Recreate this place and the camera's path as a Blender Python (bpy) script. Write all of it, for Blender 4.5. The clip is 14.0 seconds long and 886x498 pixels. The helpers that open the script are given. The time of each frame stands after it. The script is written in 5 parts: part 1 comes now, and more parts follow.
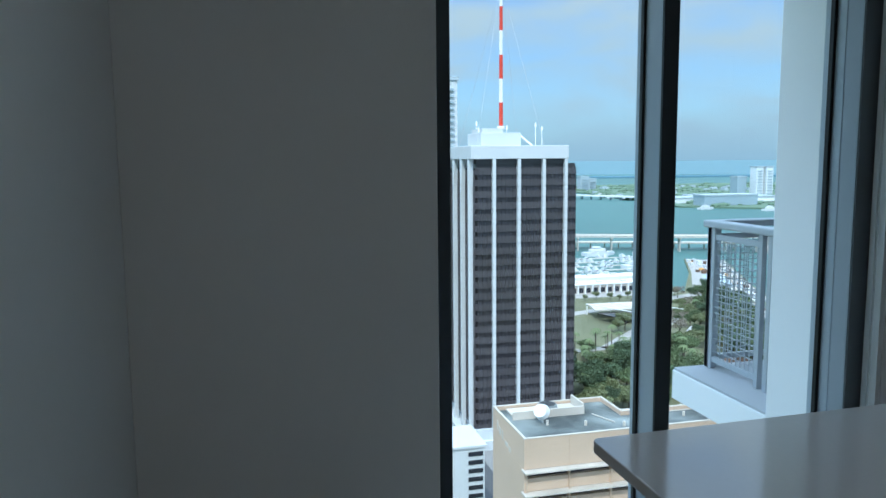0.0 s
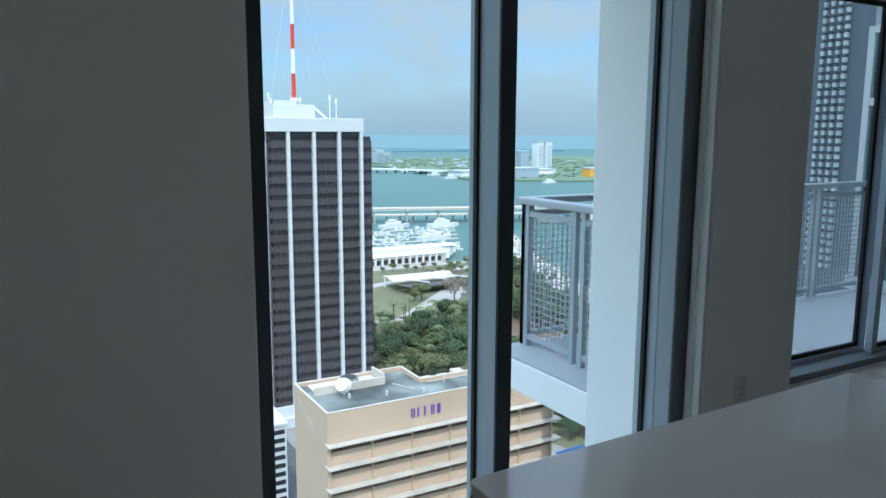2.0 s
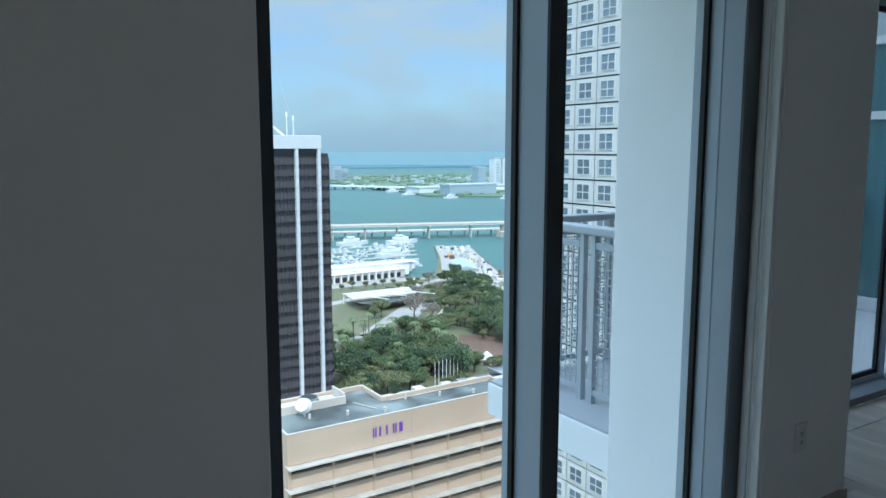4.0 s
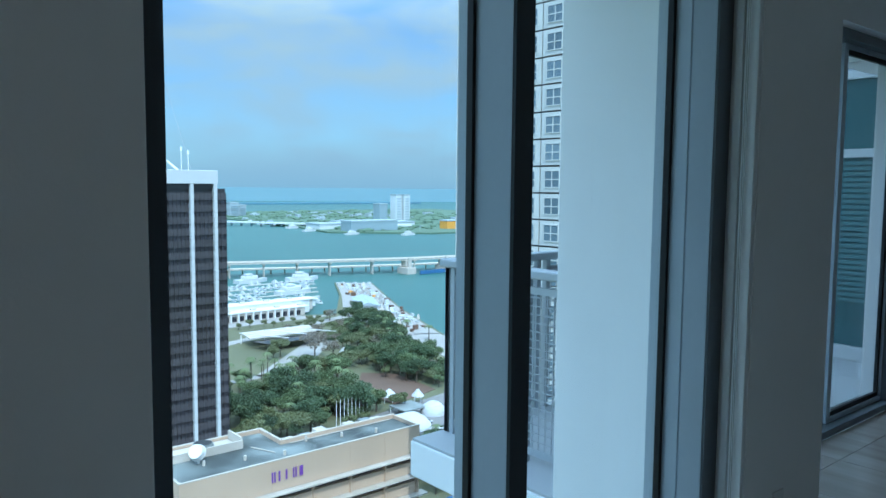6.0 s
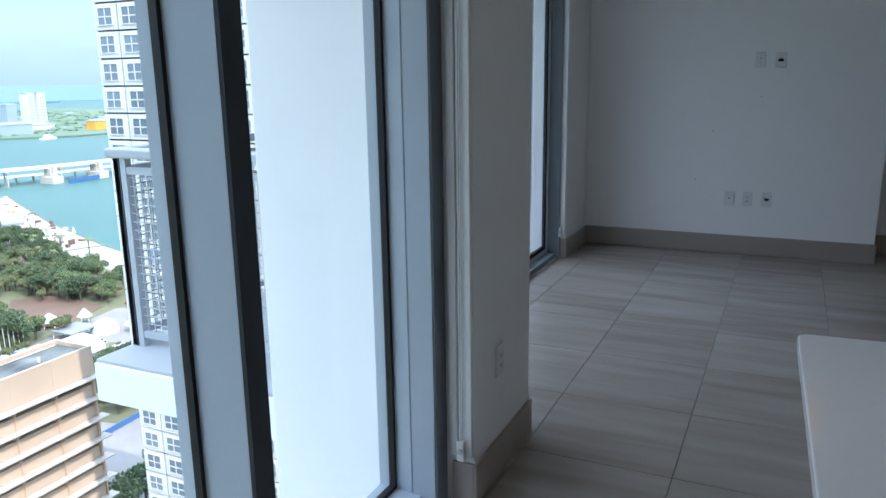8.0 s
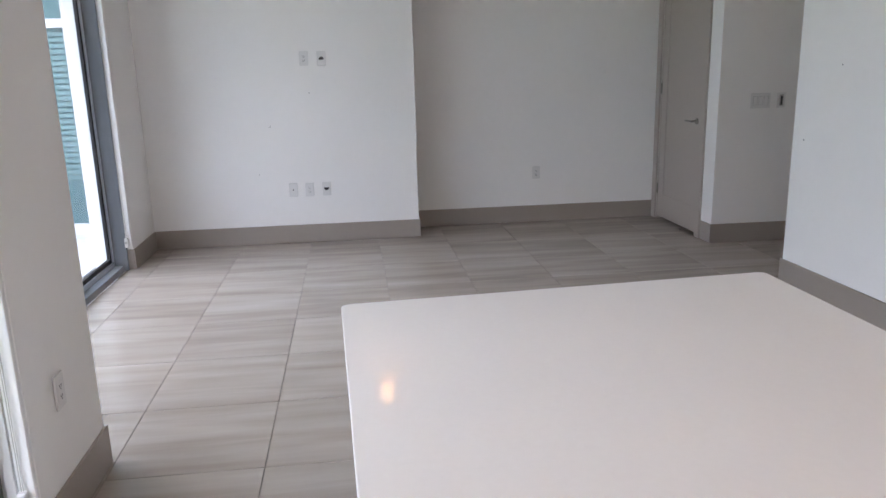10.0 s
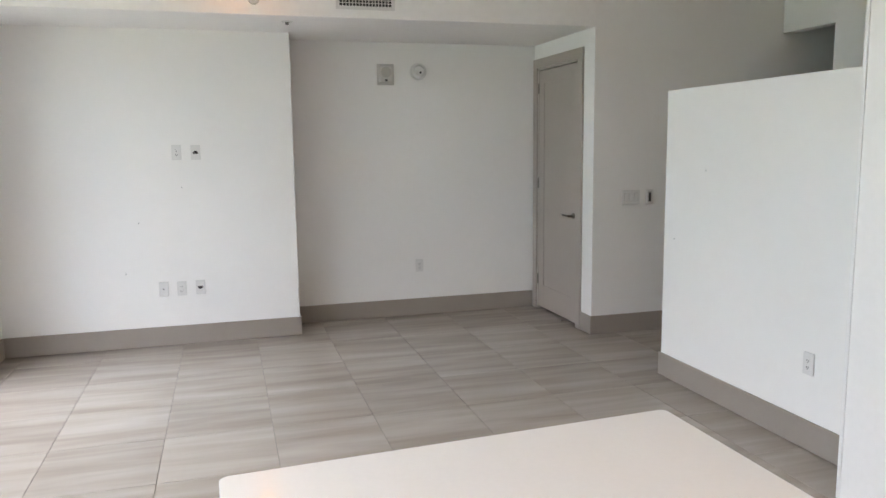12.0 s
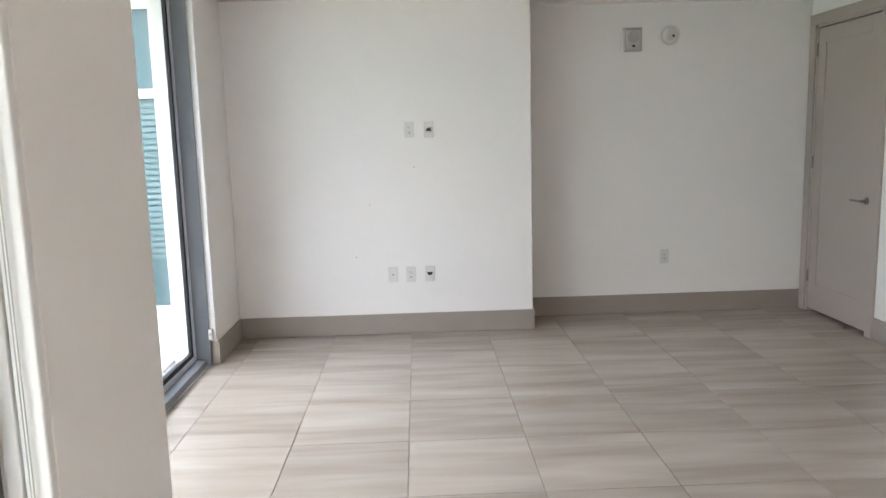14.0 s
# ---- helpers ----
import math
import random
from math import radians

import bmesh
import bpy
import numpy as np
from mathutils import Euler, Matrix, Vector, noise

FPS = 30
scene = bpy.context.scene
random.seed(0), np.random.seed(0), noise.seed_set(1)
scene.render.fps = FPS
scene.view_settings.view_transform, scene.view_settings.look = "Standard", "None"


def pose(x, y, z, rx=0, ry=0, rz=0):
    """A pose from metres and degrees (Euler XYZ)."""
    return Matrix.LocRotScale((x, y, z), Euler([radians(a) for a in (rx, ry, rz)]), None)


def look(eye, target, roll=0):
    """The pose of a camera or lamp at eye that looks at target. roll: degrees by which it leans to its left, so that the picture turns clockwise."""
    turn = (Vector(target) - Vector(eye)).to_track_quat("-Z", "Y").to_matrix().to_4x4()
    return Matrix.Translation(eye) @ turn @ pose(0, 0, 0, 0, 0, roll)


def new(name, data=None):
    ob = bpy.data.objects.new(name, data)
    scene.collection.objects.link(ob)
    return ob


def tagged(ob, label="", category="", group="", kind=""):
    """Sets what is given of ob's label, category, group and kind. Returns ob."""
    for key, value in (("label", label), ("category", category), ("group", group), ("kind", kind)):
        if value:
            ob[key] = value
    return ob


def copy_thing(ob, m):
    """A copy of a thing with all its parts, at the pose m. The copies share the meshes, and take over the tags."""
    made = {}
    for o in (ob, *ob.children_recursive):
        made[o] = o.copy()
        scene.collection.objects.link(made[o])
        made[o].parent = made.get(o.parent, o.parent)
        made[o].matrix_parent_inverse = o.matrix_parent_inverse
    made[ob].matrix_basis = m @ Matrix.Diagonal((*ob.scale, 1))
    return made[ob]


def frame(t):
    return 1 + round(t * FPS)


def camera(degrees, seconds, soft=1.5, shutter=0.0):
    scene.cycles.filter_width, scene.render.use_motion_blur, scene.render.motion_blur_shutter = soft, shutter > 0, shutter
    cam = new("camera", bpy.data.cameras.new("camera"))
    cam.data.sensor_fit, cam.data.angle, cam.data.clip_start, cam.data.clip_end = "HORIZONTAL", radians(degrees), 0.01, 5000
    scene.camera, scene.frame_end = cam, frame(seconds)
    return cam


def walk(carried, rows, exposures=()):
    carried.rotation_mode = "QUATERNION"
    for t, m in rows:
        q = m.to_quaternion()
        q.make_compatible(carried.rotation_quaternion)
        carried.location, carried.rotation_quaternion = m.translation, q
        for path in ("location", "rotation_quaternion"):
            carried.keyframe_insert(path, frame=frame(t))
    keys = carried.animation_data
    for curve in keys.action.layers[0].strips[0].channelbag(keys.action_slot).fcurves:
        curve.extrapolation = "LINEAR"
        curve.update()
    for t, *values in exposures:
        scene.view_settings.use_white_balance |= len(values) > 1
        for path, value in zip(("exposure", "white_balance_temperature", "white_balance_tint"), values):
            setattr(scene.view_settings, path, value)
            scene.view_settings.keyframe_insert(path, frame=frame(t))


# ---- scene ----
cam = camera(61.38, 14.0)
PATH = [
    (0, (1.006, -6.999, 1.622), (-0.9233, -6.5294, 1.3853), -0.49),
    (0.5, (0.949, -6.940, 1.631), (-0.9423, -6.3397, 1.3817), -0.51),
    (1, (0.870, -6.882, 1.628), (-0.9776, -6.1630, 1.3631), 0.14),
    (1.5, (0.759, -6.885, 1.620), (-1.0246, -6.0261, 1.3378), 0.61),
    (2, (0.590, -6.966, 1.627), (-1.1337, -5.9989, 1.3193), 0.22),
    (2.5, (0.475, -7.012, 1.629), (-1.2120, -5.9973, 1.2767), -0.31),
    (3, (0.337, -6.981, 1.622), (-1.3375, -5.9528, 1.2515), -0.71),
    (3.2, (0.283, -6.969, 1.619), (-1.3951, -5.9406, 1.2652), -0.77),
    (5.3, (-0.256, -6.890, 1.637), (-1.8643, -5.7085, 1.5072), 0.57),
    (5.5, (-0.293, -6.861, 1.630), (-1.8785, -5.6496, 1.5012), 0.55),
    (6, (-0.385, -6.788, 1.614), (-1.9100, -5.5049, 1.4474), 0.51),
    (6.5, (-0.498, -6.703, 1.596), (-1.9243, -5.3226, 1.3533), 0.54),
    (7, (-0.564, -6.667, 1.576), (-1.8279, -5.1503, 1.2551), 0.40),
    (7.5, (-0.642, -6.664, 1.544), (-1.6995, -5.0109, 1.1607), -0.08),
    (8, (-0.678, -6.637, 1.502), (-1.5031, -4.8714, 1.0523), -0.86),
    (8.5, (-0.662, -6.631, 1.485), (-1.1656, -4.7620, 0.9841), -1.09),
    (9, (-0.631, -6.620, 1.469), (-0.8505, -4.7053, 0.9360), -1.34),
    (9.2, (-0.620, -6.631, 1.464), (-0.7383, -4.7085, 0.9272), -1.42),
    (11.3, (-0.571, -6.579, 1.580), (-0.0290, -4.6758, 1.2917), -0.90),
    (11.5, (-0.574, -6.558, 1.594), (-0.0192, -4.6566, 1.3154), -0.74),
    (12, (-0.590, -6.472, 1.626), (-0.0381, -4.5689, 1.3504), -0.72),
    (12.5, (-0.629, -6.333, 1.645), (-0.1101, -4.4193, 1.3811), -0.91),
    (13, (-0.675, -6.170, 1.630), (-0.2629, -4.2328, 1.3556), -0.63),
    (13.5, (-0.787, -5.975, 1.596), (-0.4920, -4.0202, 1.2943), -1.24),
    (14, (-0.902, -5.784, 1.533), (-0.8407, -3.8070, 1.2365), -1.53),
]
EXPOSURES = [(0, 0.1, 5900, 6), (3.0, 0.12, 6350, 11), (5.5, 0.0, 5400, 1), (7.0, 0.0, 5350, 0), (7.5, 0.4, 5800, 9), (8.0, 0.85, 6450, 18), (8.5, 1.4, 6950, 27), (9.0, 1.85, 7250, 31), (11.5, 2.76, 8300, 26), (13.5, 2.93, 8500, 26), (14.0, 2.8, 8500, 26)]
walk(cam, [(t, look(eye, target, roll)) for t, eye, target, roll in PATH], EXPOSURES)

# ---- light ----
world = bpy.data.worlds.new("sky")
scene.world = world
world.use_nodes = True
wn, wl = world.node_tree.nodes, world.node_tree.links
wn.clear()
SUN_EL, SUN_AZ = radians(50), radians(115)   # azimuth from +Y towards +X
sky = wn.new("ShaderNodeTexSky")
sky.sky_type, sky.sun_disc, sky.sun_elevation, sky.sun_rotation = "NISHITA", False, SUN_EL, SUN_AZ
sky.air_density, sky.dust_density, sky.ozone_density = 1.0, 0.35, 3.5
cloud_noise = wn.new("ShaderNodeTexNoise")
cloud_noise.inputs["Scale"].default_value, cloud_noise.inputs["Detail"].default_value = 4.6, 9
cloud_noise.inputs["Roughness"].default_value = 0.55
cloud_noise.inputs["Distortion"].default_value = 0.25
cloud_co, cloud_flat = wn.new("ShaderNodeTexCoord"), wn.new("ShaderNodeMapping")
cloud_flat.inputs["Scale"].default_value = (1.0, 1.0, 3.2)
cloud_flat.inputs["Location"].default_value = (0.3, 0.9, 0.0)
wl.new(cloud_co.outputs["Generated"], cloud_flat.inputs["Vector"])
wl.new(cloud_flat.outputs["Vector"], cloud_noise.inputs["Vector"])
cloud_ramp = wn.new("ShaderNodeValToRGB")
cloud_ramp.color_ramp.elements[0].position, cloud_ramp.color_ramp.elements[1].position = 0.37, 0.60
cloud_ramp.color_ramp.elements[0].color, cloud_ramp.color_ramp.elements[1].color = (0.24, 0.24, 0.24, 1), (1.0, 1.0, 1.0, 1)
cloud_mix = wn.new("ShaderNodeMix")
cloud_mix.data_type = "RGBA"
cloud_mix.inputs["B"].default_value = (3.8, 4.5, 4.95, 1)
background = wn.new("ShaderNodeBackground")
background.inputs["Strength"].default_value = 0.15
out = wn.new("ShaderNodeOutputWorld")
wl.new(cloud_noise.outputs["Fac"], cloud_ramp.inputs["Fac"])
wl.new(cloud_ramp.outputs["Color"], cloud_mix.inputs["Factor"])
sky_tint = wn.new("ShaderNodeVectorMath")
sky_tint.operation = "MULTIPLY"
sky_tint.inputs[1].default_value = (0.66, 0.85, 1.02)
wl.new(sky.outputs["Color"], sky_tint.inputs[0])
wl.new(sky_tint.outputs[0], cloud_mix.inputs["A"])
# blue-grey haze that thins out upwards
sky_co, sky_up, haze_ramp, haze_mix = wn.new("ShaderNodeTexCoord"), wn.new("ShaderNodeSeparateXYZ"), wn.new("ShaderNodeValToRGB"), wn.new("ShaderNodeMix")
haze_ramp.color_ramp.elements[0].position, haze_ramp.color_ramp.elements[0].color = 0.0, (0.85, 0.85, 0.85, 1)
haze_ramp.color_ramp.elements[1].position, haze_ramp.color_ramp.elements[1].color = 0.26, (0.0, 0.0, 0.0, 1)
low_haze = haze_ramp.color_ramp.elements.new(0.07)
low_haze.color = (0.42, 0.42, 0.42, 1)
haze_mix.data_type = "RGBA"
haze_mix.inputs["B"].default_value = (2.0, 3.2, 4.15, 1)
wl.new(sky_co.outputs["Generated"], sky_up.inputs[0])
wl.new(sky_up.outputs["Z"], haze_ramp.inputs["Fac"])
wl.new(haze_ramp.outputs["Color"], haze_mix.inputs["Factor"])
wl.new(cloud_mix.outputs["Result"], haze_mix.inputs["A"])
# upper sky, out of view, is scaled brighter with height to light the room
bright_ramp, bright = wn.new("ShaderNodeMapRange"), wn.new("ShaderNodeVectorMath")
bright_ramp.inputs["From Min"].default_value, bright_ramp.inputs["From Max"].default_value = 0.2, 0.65
bright_ramp.inputs["To Min"].default_value, bright_ramp.inputs["To Max"].default_value = 1.0, 3.6
bright.operation = "SCALE"
wl.new(sky_up.outputs["Z"], bright_ramp.inputs["Value"])
wl.new(haze_mix.outputs["Result"], bright.inputs[0])
wl.new(bright_ramp.outputs["Result"], bright.inputs["Scale"])
wl.new(bright.outputs[0], background.inputs["Color"])
wl.new(background.outputs["Background"], out.inputs["Surface"])

sun = new("sun", bpy.data.lights.new("sun", "SUN"))
sun.data.energy, sun.data.angle, sun.data.color = 2.8, radians(0.6), (1.0, 0.95, 0.88)
to_sun = Vector((math.sin(SUN_AZ) * math.cos(SUN_EL), math.cos(SUN_AZ) * math.cos(SUN_EL), math.sin(SUN_EL)))
sun.matrix_world = look(to_sun * 50, (0, 0, 0))


# ---- materials ----
def material(name, color, rough=0.5, metal=0.0, vary=0.06, scale=6.0, bump=0.0, bump_scale=60.0, spec=0.5, fine=0.03, per_object=0.0):
    """A surface with stains at one scale and grain at another, and a fine relief."""
    m = bpy.data.materials.new(name)
    m.use_nodes = True
    n, l = m.node_tree.nodes, m.node_tree.links
    b = n["Principled BSDF"]
    b.inputs["Roughness"].default_value, b.inputs["Metallic"].default_value = rough, metal
    b.inputs["Specular IOR Level"].default_value = spec
    co = n.new("ShaderNodeTexCoord")
    big, small = n.new("ShaderNodeTexNoise"), n.new("ShaderNodeTexNoise")
    big.inputs["Scale"].default_value, big.inputs["Detail"].default_value = scale, 4
    small.inputs["Scale"].default_value, small.inputs["Detail"].default_value = scale * 14, 3
    for t in (big, small):
        l.new(co.outputs["Object"], t.inputs["Vector"])
    value = n.new("ShaderNodeMath")
    value.operation = "MULTIPLY_ADD"
    value.inputs[1].default_value, value.inputs[2].default_value = 2 * vary, 1 - vary
    l.new(big.outputs["Fac"], value.inputs[0])
    grain = n.new("ShaderNodeMath")
    grain.operation = "MULTIPLY_ADD"
    grain.inputs[1].default_value = 2 * fine
    l.new(small.outputs["Fac"], grain.inputs[0])
    l.new(value.outputs[0], grain.inputs[2])
    last = grain
    if per_object:
        info, add = n.new("ShaderNodeObjectInfo"), n.new("ShaderNodeMath")
        add.operation = "MULTIPLY_ADD"
        add.inputs[1].default_value = per_object
        l.new(info.outputs["Random"], add.inputs[0])
        l.new(grain.outputs[0], add.inputs[2])
        last = add
    tint = n.new("ShaderNodeVectorMath")
    tint.operation = "SCALE"
    tint.inputs[0].default_value = color
    l.new(last.outputs[0], tint.inputs["Scale"])
    l.new(tint.outputs[0], b.inputs["Base Color"])
    if bump:
        t, r = n.new("ShaderNodeTexNoise"), n.new("ShaderNodeBump")
        t.inputs["Scale"].default_value, t.inputs["Detail"].default_value = bump_scale, 4
        r.inputs["Strength"].default_value, r.inputs["Distance"].default_value = bump, 0.01
        l.new(co.outputs["Object"], t.inputs["Vector"])
        l.new(t.outputs["Fac"], r.inputs["Height"])
        l.new(r.outputs["Normal"], b.inputs["Normal"])
    return m


def glass(name, tint, rough=0.0):
    m = bpy.data.materials.new(name)
    m.use_nodes = True
    n, l = m.node_tree.nodes, m.node_tree.links
    n.clear()
    clear, gloss, mix, o = n.new("ShaderNodeBsdfTransparent"), n.new("ShaderNodeBsdfGlossy"), n.new("ShaderNodeMixShader"), n.new("ShaderNodeOutputMaterial")
    weight, power, fresnel = n.new("ShaderNodeLayerWeight"), n.new("ShaderNodeMath"), n.new("ShaderNodeMath")
    weight.inputs["Blend"].default_value = 0.5
    power.operation, power.inputs[1].default_value = "POWER", 4.0
    fresnel.operation, fresnel.inputs[1].default_value, fresnel.inputs[2].default_value = "MULTIPLY_ADD", 0.7, 0.018
    l.new(weight.outputs["Facing"], power.inputs[0])
    l.new(power.outputs[0], fresnel.inputs[0])
    clear.inputs["Color"].default_value = (*tint, 1)
    gloss.inputs["Roughness"].default_value = rough
    l.new(fresnel.outputs[0], mix.inputs[0])
    l.new(clear.outputs[0], mix.inputs[1])
    l.new(gloss.outputs[0], mix.inputs[2])
    l.new(mix.outputs[0], o.inputs["Surface"])
    return m


def tile_stone():
    """Grey-beige porcelain with long soft veins across the room; every tile has its own cut of the pattern."""
    m = material("porcelain", (0.36, 0.325, 0.295), 0.2, vary=0.05, scale=2.0, bump=0.02, bump_scale=30)
    n, l = m.node_tree.nodes, m.node_tree.links
    b = n["Principled BSDF"]
    info, co, shift, scale = n.new("ShaderNodeObjectInfo"), n.new("ShaderNodeTexCoord"), n.new("ShaderNodeVectorMath"), n.new("ShaderNodeVectorMath")
    scale.operation = "MULTIPLY"
    scale.inputs[1].default_value = (0.8, 6.5, 1)
    shift.operation = "MULTIPLY_ADD"
    shift.inputs[1].default_value = (37, 53, 11)
    comb = n.new("ShaderNodeCombineXYZ")
    for k in range(3):
        l.new(info.outputs["Random"], comb.inputs[k])
    l.new(co.outputs["Object"], scale.inputs[0])
    l.new(comb.outputs[0], shift.inputs[0])
    l.new(scale.outputs[0], shift.inputs[2])
    vein = n.new("ShaderNodeTexNoise")
    vein.inputs["Scale"].default_value, vein.inputs["Detail"].default_value, vein.inputs["Distortion"].default_value = 1.0, 5, 0.35
    l.new(shift.outputs[0], vein.inputs["Vector"])
    ramp = n.new("ShaderNodeValToRGB")
    e = ramp.color_ramp.elements
    e[0].position, e[0].color = 0.30, (0.305, 0.258, 0.228, 1)
    e[1].position, e[1].color = 0.72, (0.445, 0.392, 0.352, 1)
    mid = e.new(0.48)
    mid.color = (0.365, 0.316, 0.281, 1)
    l.new(vein.outputs["Fac"], ramp.inputs["Fac"])
    tone = n.new("ShaderNodeMath")
    tone.operation = "MULTIPLY_ADD"
    tone.inputs[1].default_value, tone.inputs[2].default_value = 0.09, 0.955
    l.new(info.outputs["Random"], tone.inputs[0])
    mul = n.new("ShaderNodeVectorMath")
    mul.operation = "SCALE"
    l.new(ramp.outputs["Color"], mul.inputs[0])
    l.new(tone.outputs[0], mul.inputs["Scale"])
    l.new(mul.outputs[0], b.inputs["Base Color"])
    return m


WALL = material("wall_paint", (0.87, 0.86, 0.84), 0.6, vary=0.025, scale=1.2, bump=0.05, bump_scale=180, fine=0.012)
CEIL = material("ceiling_paint", (0.88, 0.87, 0.855), 0.75, vary=0.02, scale=1.5, bump=0.06, bump_scale=140)
BASE = material("baseboard_paint", (0.33, 0.285, 0.25), 0.45, vary=0.05, scale=3, bump=0.02)
TILE = tile_stone()
GROUT = material("grout", (0.23, 0.20, 0.18), 0.9, vary=0.12, scale=9)
DOORPAINT = material("door_paint", (0.42, 0.365, 0.325), 0.42, vary=0.03, scale=2.5, bump=0.02)
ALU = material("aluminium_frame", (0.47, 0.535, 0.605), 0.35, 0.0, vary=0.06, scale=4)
# room-side faces of the frame: shade is put into the aluminium colour
ALUSHADE = material("frame_face_shade", (0.042, 0.052, 0.062), 0.45, vary=0.1, scale=5)
# frame grey again, with part shade put into the colour
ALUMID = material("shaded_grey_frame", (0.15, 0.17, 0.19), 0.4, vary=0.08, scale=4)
GASKET = material("black_gasket", (0.012, 0.012, 0.014), 0.6)
PANE = glass("window_glass", (0.955, 0.985, 0.99))
QUARTZ = material("white_quartz", (0.86, 0.84, 0.83), 0.09, vary=0.02, scale=5, fine=0.02)
LACQUER = material("white_lacquer", (0.89, 0.885, 0.875), 0.22, vary=0.015, scale=2)
TRIMW = material("white_trim", (0.78, 0.78, 0.77), 0.45, vary=0.06, scale=7, bump=0.03)
PLASTIC = material("white_plastic", (0.72, 0.715, 0.70), 0.35, vary=0.02, scale=20)
PLASTICGREY = material("grey_plastic", (0.45, 0.44, 0.42), 0.4, vary=0.04, scale=20)
PLASTICMID = material("pale_grey_plastic", (0.56, 0.55, 0.53), 0.4, vary=0.03, scale=20)
DARK = material("dark_slot", (0.02, 0.02, 0.02), 0.6)
NICKEL = material("satin_nickel", (0.26, 0.245, 0.225), 0.3, 1.0, vary=0.05, scale=30)
STUCCO = material("white_stucco", (0.93, 0.94, 0.95), 0.8, vary=0.05, scale=1.1, bump=0.12, bump_scale=55)
RAILPAINT = material("grey_rail_paint", (0.48, 0.51, 0.545), 0.42, 0.2, vary=0.06, scale=6)
CONCRETE = material("balcony_concrete", (0.48, 0.50, 0.52), 0.8, vary=0.10, scale=2, bump=0.15, bump_scale=40)


# ---- mesh helpers ----
def add_box(bm, lo, hi, bevel=0.0):
    lo, hi = Vector(lo), Vector(hi)
    made = bmesh.ops.create_cube(bm, size=1)
    bmesh.ops.scale(bm, vec=hi - lo, verts=made["verts"])
    bmesh.ops.translate(bm, vec=(lo + hi) / 2, verts=made["verts"])
    if bevel:
        edges = list({e for v in made["verts"] for e in v.link_edges})
        bmesh.ops.bevel(bm, geom=edges, offset=bevel, segments=2, affect="EDGES", profile=0.5)
    return bm


def add_tube(bm, a, b, r, n=10, r2=None):
    a, b = Vector(a), Vector(b)
    d = b - a
    made = bmesh.ops.create_cone(bm, cap_ends=True, segments=n, radius1=r, radius2=r if r2 is None else r2, depth=d.length)
    bmesh.ops.transform(bm, matrix=Matrix.Translation((a + b) / 2) @ d.to_track_quat("Z", "Y").to_matrix().to_4x4(), verts=made["verts"])
    return bm


def add_prism(bm, outline, z0, z1):
    """An upright prism over a plan outline."""
    low = [bm.verts.new((x, y, z0)) for x, y in outline]
    top = [bm.verts.new((x, y, z1)) for x, y in outline]
    n = len(outline)
    bm.faces.new(list(reversed(low))), bm.faces.new(top)
    for i in range(n):
        bm.faces.new((low[i], low[(i + 1) % n], top[(i + 1) % n], top[i]))
    bmesh.ops.recalc_face_normals(bm, faces=bm.faces[:])
    return bm


def mesh_of(name, bm, *mats):
    me = bpy.data.meshes.new(name)
    bm.to_mesh(me)
    bm.free()
    for m in mats:
        me.materials.append(m)
    return me


def part(name, bm, mat, parent, label="", kind=""):
    ob = new(name, mesh_of(name, bm, mat))
    ob.parent = parent
    return tagged(ob, label, kind=kind)


def thing(name, label, category, at=(0, 0, 0), group="", kind=""):
    ob = new(name)
    ob.location = at
    return tagged(ob, label, category, group, kind)


def box_part(name, lo, hi, mat, parent, bevel=0.0, label=""):
    return part(name, add_box(bmesh.new(), lo, hi, bevel), mat, parent, label)


def structure(name, boxes, mat, label, category, bevel=0.0):
    bm = bmesh.new()
    for lo, hi in boxes:
        add_box(bm, lo, hi, bevel)
    return tagged(new(name, mesh_of(name, bm, mat)), label, category, kind="structure")


# ---- the apartment: floor, walls, ceiling ----
TOP, SOF = 2.95, 2.566          # main ceiling, soffit over the far end
XE, YS = 4.19, -7.44           # east and south walls
NX, NY, DX, SY = -0.02, 0.42, 2.362, -0.82   # niche corner, niche back, door wall, switch wall

wall_tv = structure("wall_north_1", [((-2.337, 0.0, 0), (NX, 0.42, TOP))], WALL, "white painted wall with outlet plates above a taupe baseboard", "wall", 0.003)
structure("wall_north_2", [((-2.32, NY, 0), (DX + 1.1, NY + 0.12, TOP))], WALL, "white painted back wall of the niche", "wall")
DY0, DY1, DH = -0.55, 0.325, 2.345   # door opening
structure("wall_door", [((DX, DY1, 0), (DX + 0.12, NY, TOP)), ((DX, SY, 0), (DX + 0.12, DY0, TOP)), ((DX, DY0, DH), (DX + 0.12, DY1, TOP))],
          WALL, "white painted wall round the taupe door", "wall")
structure("wall_switch", [((DX + 0.12, SY, 0), (XE + 1.6, SY + 0.12, TOP))], WALL, "white painted wall with switch plates", "wall")
structure("wall_closet_back", [((DX + 1.0, SY + 0.12, 0), (DX + 1.1, NY, TOP))], WALL, "plain wall behind the door", "wall")
structure("wall_east", [((XE, -1.41, SOF), (XE + 0.12, SY, TOP)), ((XE, YS, 0), (XE + 0.12, -1.41, TOP))],
          WALL, "white painted wall with an opening to a dim hall", "wall")
structure("wall_hall", [((XE + 1.6, -1.6, 0), (XE + 1.72, SY + 0.12, TOP)), ((XE + 0.12, -1.53, 0), (XE + 1.6, -1.41, TOP))], WALL, "plain wall that closes the hall", "wall")
structure("wall_south", [((-2.2, YS - 0.12, 0), (XE + 0.12, YS, TOP))], WALL, "white painted kitchen wall", "wall")
